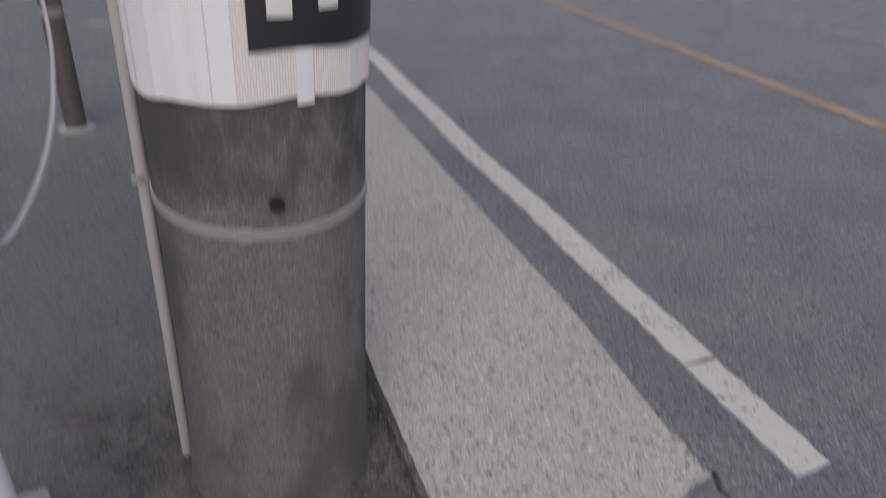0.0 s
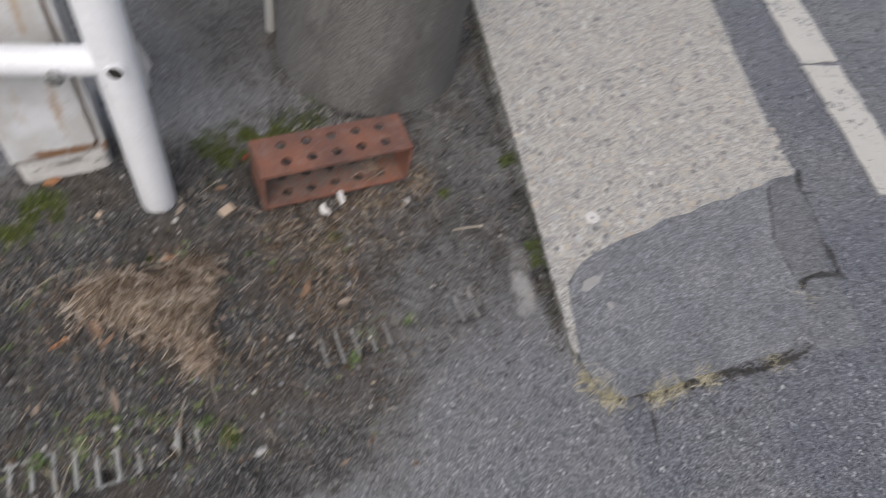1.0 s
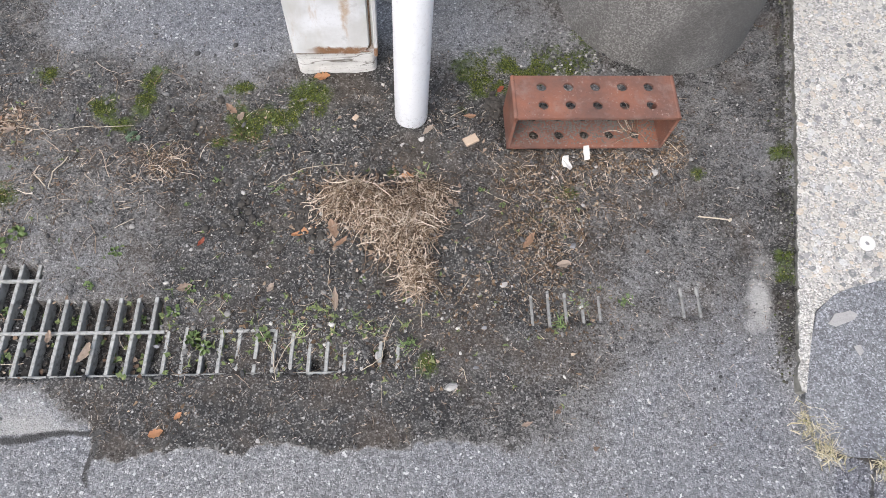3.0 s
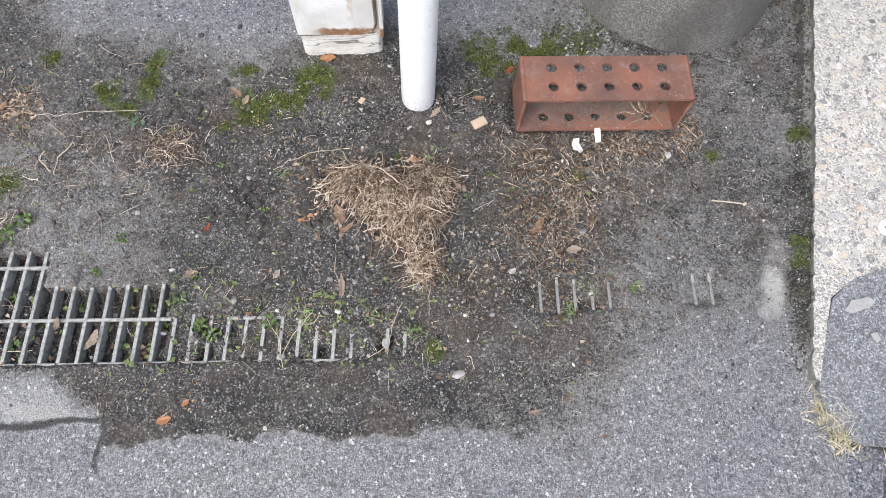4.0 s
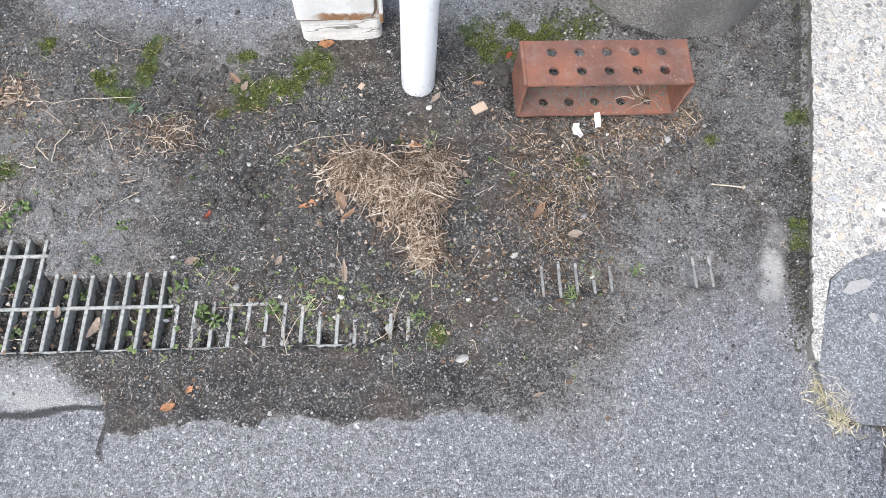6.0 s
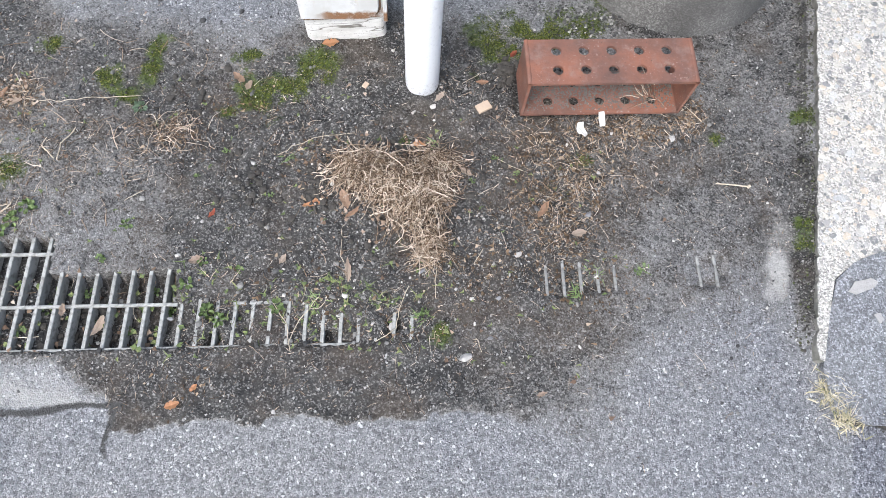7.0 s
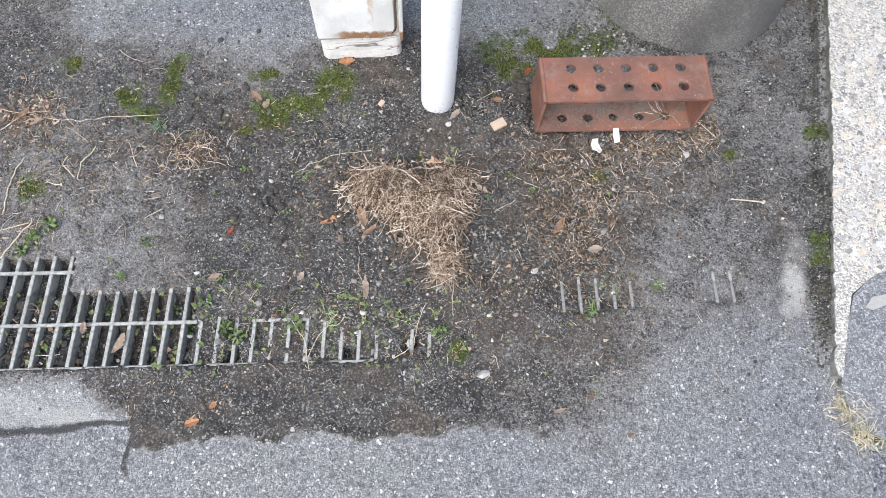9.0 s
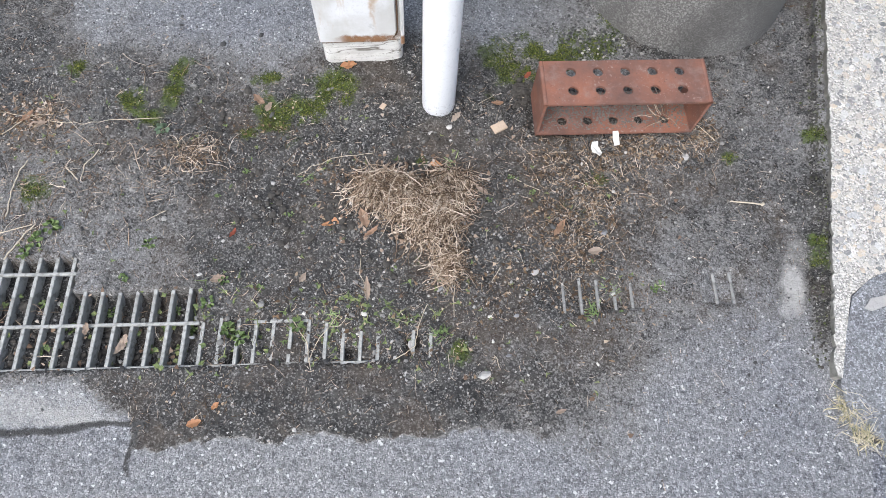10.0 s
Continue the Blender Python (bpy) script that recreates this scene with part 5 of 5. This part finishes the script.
for i, (x, y, l, w, a, mat, label) in enumerate([
        (-0.126, -0.240, 0.042, 0.015, 30, LEAF_ORANGE, "orange-brown dead leaf lying beside the dry grass"), (-0.285, -0.372, 0.025, 0.016, 25, LEAF_DRY, "brown dead leaf lying on the soil"),
        (-0.398, -0.503, 0.034, 0.018, 75, LEAF_DRY, "pale brown dead leaf lying on the drain grating"), (-0.252, -0.595, 0.022, 0.016, 30, LEAF_ORANGE, "crumbled orange leaf on the soil"),
        (-0.228, -0.565, 0.014, 0.010, 60, LEAF_ORANGE, "crumbled orange leaf on the soil"), (-0.285, -0.291, 0.018, 0.009, 70, LEAF_RED, "small red dead leaf on the soil"),
        (-0.047, -0.342, 0.040, 0.012, 105, LEAF_DRY, "shrivelled brown leaf on the soil"), (-0.076, -0.233, 0.034, 0.020, 120, LEAF_DRY, "grey-brown dead leaf in the dry grass"),
        (-0.06, -0.252, 0.03, 0.010, 50, LEAF_DRY, "grey-brown dead leaf in the dry grass"), (0.036, 0.0, 0.026, 0.013, 60, LEAF_DRY, "pale brown dead leaf at the post's foot"),
        (0.104, 0.045, 0.022, 0.012, 10, LEAF_DRY, "brown dead leaf on the soil"), (0.308, -0.205, 0.024, 0.015, 20, LEAF_DRY, "dark brown dead leaf on the soil"),
        (-0.177, 0.070, 0.03, 0.02, 20, LEAF_ORANGE, "orange dead leaf at the white box's foot"), (-0.153, -0.344, 0.018, 0.012, 70, LEAF_DRY, "brown dead leaf on the soil"),
        (-0.315, -0.035, 0.026, 0.016, 150, LEAF_DRY, "pale dead leaf among the moss"), (-0.295, -0.045, 0.02, 0.014, 80, LEAF_DRY, "pale dead leaf among the moss"),
        (-0.676, -0.160, 0.034, 0.014, 20, LEAF_DRY, "brown dead leaf in the litter"), (-0.70, -0.150, 0.030, 0.014, 60, LEAF_DRY, "brown dead leaf in the litter"),
        (0.245, -0.175, 0.035, 0.014, 65, LEAF_DRY, "pale dead leaf on the straw"), (0.02, -0.10, 0.022, 0.016, 0, LEAF_ORANGE, "orange-brown leaf in the dry grass"),
        (0.105, -0.135, 0.028, 0.013, 150, LEAF_DRY, "brown dead leaf in the dry grass"), (-0.005, -0.215, 0.022, 0.009, 75, LEAF_DRY, "pale dead leaf in the dry grass"),
        (0.285, -0.474, 0.018, 0.008, 30, LEAF_DRY, "pale dead leaf on the asphalt"), (-0.46, -0.49, 0.02, 0.014, 100, LEAF_DRY, "brown dead leaf in the drain"), (0.15, 0.12, 0.018, 0.012, 60, LEAF_RED, "small red leaf on the moss")]):
    z = z_at(x, y) + 0.002
    if math.hypot((x + 0.02) / 0.1, (y + 0.18) / 0.08) < 1.0:
        z += 0.014
    if in_drain(x, y):
        z = 0.003
    solid("leaf", leaf_mesh("leaf", 1.02 * l, 1.05 * w, mat, 0.25 + 0.2 * (i % 3), 60 + i, 0.5), label, "leaf", "fallen leaves", at=(x, y, z), turn=a)


def crumpled(name, points, thick, mat, seed, bend=0.003):
    r = random.Random(seed)
    bm = slab(ragged(points, 0.005, 0.0006, seed), 0, thick, 0)
    for v in bm.verts:
        v.co.z += bend * math.sin(v.co.x * 300) + r.uniform(0, 0.0006) + bend
    return mesh_of(name, bm, mat)


solid("paper_scrap", crumpled("paper_scrap", [(-0.007, 0.012), (0.002, 0.013), (0.003, 0.002), (0.012, -0.008), (0.008, -0.015), (-0.004, -0.008), (-0.008, 0.0)], 0.002, PAPER, 1),
      "torn white scrap lying before the red block", "scrap", "white scraps", at=(0.289, -0.012, 0.006))
solid("paper_scrap", crumpled("paper_scrap", [(-0.0045, 0.015), (0.0045, 0.015), (0.0055, -0.013), (-0.0035, -0.014)], 0.002, PAPER, 2, 0.002),
      "narrow white scrap lying before the red block", "scrap", "white scraps", at=(0.322, 0.014, 0.007), turn=8)
solid("wood_chip", mesh_of("wood_chip", bevelled_box(0.026, 0.017, 0.005, (0, 0, 0), 0.001), CHIP), "pale square wood chip lying on the soil", "wood chip", at=(0.115, -0.004, 0.006), turn=40)
solid("wood_chip", mesh_of("wood_chip", bevelled_box(0.012, 0.009, 0.004, (0, 0, 0), 0.001), CHIP), "small reddish wood chip lying on the soil", "wood chip", at=(-0.096, -0.004, 0.006), turn=70)
stick = thing("twig", "pale straight twig with a knob at its end", "twig", (0.530, -0.066, 0.004), 5.5)
part("stem", tube([(0, 0, 0.001), (0.03, 0.0006, 0.001), (0.056, 0, 0.001)], 0.0013, 8), TWIG, stick)
part("knob", tube([(0.054, -0.002, 0.001), (0.058, 0.002, 0.001)], 0.0026, 8), TWIG, stick)
for i, (pts, label) in enumerate([([(-0.565, -0.249), (-0.568, -0.22), (-0.554, -0.187)], "pale twig on the soil"), ([(-0.598, -0.23), (-0.569, -0.248)], "pale twig on the soil"), ([(-0.656, -0.335), (-0.668, -0.29), (-0.669, -0.252), (-0.666, -0.229)], "long pale stalk on the soil"),
                                  ([(-0.629, -0.406), (-0.617, -0.368), (-0.605, -0.34)], "pale stalk beside the grating"), ([(-0.66, -0.371), (-0.609, -0.341)], "pale stalk beside the grating"), ([(-0.752, -0.15), (-0.701, -0.148), (-0.662, -0.137)], "dry stem in the litter"),
                                  ([(-0.729, -0.191), (-0.693, -0.143)], "dry stem in the litter"), ([(-0.66, -0.148), (-0.6, -0.144), (-0.55, -0.126), (-0.47, -0.105)], "long thin root on the soil"), ([(-0.212, -0.166), (-0.184, -0.141), (-0.149, -0.118), (-0.093, -0.1)], "long thin dry stalk on the soil"),
                                  ([(-0.104, -0.485), (-0.118, -0.447), (-0.149, -0.416)], "dry stalk on the grating"), ([(-0.111, -0.473), (-0.103, -0.435), (-0.081, -0.393)], "dry stalk on the grating"),
                                  ([(0.021, -0.445), (0.047, -0.417), (0.046, -0.382), (0.053, -0.348)], "thin dry tendril over the grating"), ([(-0.073, -0.274), (-0.063, -0.322), (-0.039, -0.357)], "thin dry root on the soil"), ([(0.153, -0.1), (0.201, -0.112)], "thin dry stalk on the soil"),
                                  ([(-0.469, -0.143), (-0.453, -0.113)], "thin pale stalk beside the rosette"), ([(0.07, 0.034), (0.097, 0.065)], "thin dry stalk on the soil"), ([(0.089, -0.302), (0.098, -0.358)], "thin dry stalk on the soil"), ([(0.148, -0.29), (0.158, -0.263)], "thin dry stalk on the soil"),
                                  ([(-0.432, -0.297), (-0.406, -0.274)], "thin dry stalk on the soil"), ([(0.172, -0.409), (0.184, -0.429)], "short pale stalk on the soil"), ([(0.43, 0.085), (0.47, 0.075), (0.50, 0.05)], "dry stalk beside the red block")]):
    bent = []
    for (x0, y0), (x1, y1) in zip(pts, pts[1:]):
        bent += [(x0 + (x1 - x0) * k / 4 + rng.uniform(-0.0016, 0.0016), y0 + (y1 - y0) * k / 4 + rng.uniform(-0.0016, 0.0016)) for k in range(4)]
    solid("stalk", mesh_of("stalk", tube([(x, y, max(z_at(x, y), 0) + 0.0025) for x, y in bent + pts[-1:]], (0.0011 if i < 5 else 0.0006) * rng.uniform(0.8, 1.15), 6), TWIG), label, "twig", "dry stalks")
ring = thing("washer", "small white ring lying on the kerb strip", "washer", (0.812, -0.066, KERB_Z))
part("disc", shell(0.0042, 0.0135, -180, 180, 0.0, 0.004, 32), PAPER, ring)
part("centre", lathe([(0.004, -0.001), (0.004, 0.0015)], 16), GREY_STONE, ring, "dark centre")


# ---- weeds and grass ----
def build_weed(x, y, size, leaves, mat, label, seed, upright=0.5):
    r = random.Random(seed)
    weed = thing("weed", label, "weed", (x, y, z_at(x, y)), r.uniform(0, 360), group="weeds")
    size *= 0.75
    blade = leaf_mesh("leaf", size * 0.9, size * 0.8, mat, 0.3, seed, 0.08)
    for k in range(leaves):
        ob = part("leaf", blade, mat, weed)
        a = 360 * k / leaves * 1.38 + r.uniform(-25, 25)
        d = size * r.uniform(0.5, 1.2)
        ob.matrix_local = pose(d * math.cos(radians(a)), d * math.sin(radians(a)), 0.003 + r.uniform(0, upright) * size, r.uniform(-15, 15), r.uniform(-20, 8), a)
        ob.scale = [r.uniform(0.7, 1.1)] * 3
    part("stem", tube([(0, 0, -0.003), (0.001, 0, 0.002), (0.0, 0.001, 0.004 + size * upright)], 0.0008, 6), GREEN, weed)


for i, (x, y, s, n, pale) in enumerate([(-0.573, -0.338, 0.016, 9, 0), (-0.592, -0.365, 0.015, 8, 0), (-0.60, -0.39, 0.014, 6, 0), (-0.247, -0.450, 0.014, 11, 0), (-0.225, -0.458, 0.013, 7, 0), (-0.288, -0.414, 0.012, 7, 0),
                                        (-0.141, -0.421, 0.012, 8, 0), (-0.274, -0.373, 0.009, 5, 0), (-0.213, -0.375, 0.008, 5, 0), (0.412, -0.25, 0.008, 4, 0), (0.086, -0.386, 0.008, 5, 0), (-0.46, -0.127, 0.014, 6, 1),
                                        (-0.411, -0.337, 0.011, 6, 0), (-0.296, -0.178, 0.007, 5, 0), (-0.31, -0.455, 0.011, 8, 0), (-0.315, -0.49, 0.010, 6, 0), (-0.40, -0.47, 0.011, 6, 0), (-0.49, -0.49, 0.011, 6, 0), (-0.44, -0.455, 0.010, 6, 0), (-0.36, -0.50, 0.010, 7, 0), (-0.35, -0.46, 0.009, 5, 0), (-0.52, -0.53, 0.010, 6, 0), (-0.55, -0.46, 0.009, 6, 0), (-0.43, -0.40, 0.009, 5, 0),
                                        (-0.34, -0.43, 0.008, 5, 0), (0.15, -0.10, 0.006, 5, 0), (-0.20, -0.24, 0.006, 4, 0), (-0.33, -0.23, 0.006, 4, 0), (0.19, -0.12, 0.006, 5, 0), (0.12, -0.15, 0.006, 4, 0)]):
    build_weed(x, y, s, n + 3, GREEN_PALE if pale else GREEN, "small grey-green weed rosette on the soil" if pale else "small green weed growing in the soil and drain", 200 + i)


def build_tuft(x, y, r, n, length, label, mat=GRASS):
    bits = Bits()
    for i in range(n):
        px, py = rng.gauss(x, r * 0.5), rng.gauss(y, r * 0.5)
        if mat is GRASS and i % 2:
            bits.fibre((px, py, rng.uniform(0, 0.010)), rng.uniform(0, 6.3), rng.uniform(0.3, 0.9) * length, rng.uniform(0.0003, 0.0007), 0.8, 0.004, segs=4)
        else:
            bits.blade(px, py, z_at(px, py), rng.uniform(0, 6.3), rng.uniform(0.3, 0.9) * length, rng.uniform(0.0008, 0.0016), rng.uniform(0.15, 0.6), rng.uniform(0.1, 0.5))
    return solid("grass_tuft", mesh_from("grass_tuft", bits.v, bits.f, mat), label, "grass", "grass tufts")


build_tuft(0.728, -0.385, 0.026, 190, 0.036, "yellow-green grass tuft at the kerb's end")
build_tuft(0.748, -0.422, 0.022, 130, 0.032, "dry yellow grass tuft at the kerb's end")
for x, y, n in ((0.838, -0.424, 130), (0.875, -0.417, 120), (0.945, -0.405, 130), (1.10, -0.387, 50), (1.225, -0.26, 40)):
    build_tuft(x, y, 0.024, n, 0.028, "short dry yellow grass tuft along the asphalt patch")
for x, y, n in ((0.32, -0.305, 22), (0.343, -0.262, 14), (0.415, -0.24, 14), (0.085, -0.39, 18), (-0.085, -0.40, 22), (-0.19, -0.165, 12), (0.04, -0.09, 16)):
    build_tuft(x, y, 0.012, n, 0.024, "thin fresh green grass blades in the soil", GREEN)
rootline = Bits()
for i in range(260):
    f = rng.random()
    rootline.pebble(0.80 + 0.40 * f, -0.424 + 0.055 * f ** 1.5 + rng.gauss(0, 0.006), rng.uniform(0.001, 0.004))
rootline.made("crack_dirt", CLOD, "dark brown dirt along the patch's edge", "earth")

seedlings = Bits()
for i in range(230):
    x, y = rng.uniform(-0.70, 0.40), rng.uniform(-0.48, -0.02)
    if i % 3 == 0:
        x, y = to_xy(rng.gauss(-0.2, 0.16), rng.gauss(-0.40, 0.03))
    if clear(x, y) and not in_drain(x, y):
        a = rng.uniform(0, 6.3)
        for k in range(rng.randint(2, 4)):
            seedlings.blade(x, y, z_at(x, y) + 0.001, a + k * 2.2, rng.uniform(0.003, 0.008), rng.uniform(0.0012, 0.003), rng.uniform(0.1, 0.6), 0.2)
for i in range(55):
    x, y = to_xy(rng.uniform(-0.80, -0.36), rng.uniform(-0.445, -0.31))
    a = rng.uniform(0, 6.3)
    for k in range(rng.randint(2, 5)):
        seedlings.blade(x, y, z_at(x, y) + 0.008, a + k * 1.7, rng.uniform(0.004, 0.008), rng.uniform(0.003, 0.006), rng.uniform(0.1, 0.5), 0.3)
for i in range(60):
    x, y = to_xy(rng.uniform(-0.40, 0.06), rng.gauss(-0.37, 0.035))
    a = rng.uniform(0, 6.3)
    for k in range(rng.randint(2, 4)):
        thin = rng.random() < 0.5
        seedlings.blade(x, y, z_at(x, y) + 0.003, a + k * 1.9, rng.uniform(0.012, 0.022) if thin else rng.uniform(0.004, 0.008), 0.0012 if thin else rng.uniform(0.003, 0.005), rng.uniform(0.2, 0.6), 0.4)
seedlings.made("seedlings", SEEDLING, "tiny green seedlings sprouting from the soil", "weed")

grime = Bits()
for i in range(900):
    y = rng.uniform(-0.33, 0.75)
    x = 0.690 - abs(rng.gauss(0, 0.013))
    grime.pebble(x, y, rng.uniform(0.0008, 0.0032), z_at(x, y) if y < 0.85 else 0)
grime.made("kerb_grime", GRIME, "dark crumbs of soil and moss along the kerb", "earth")
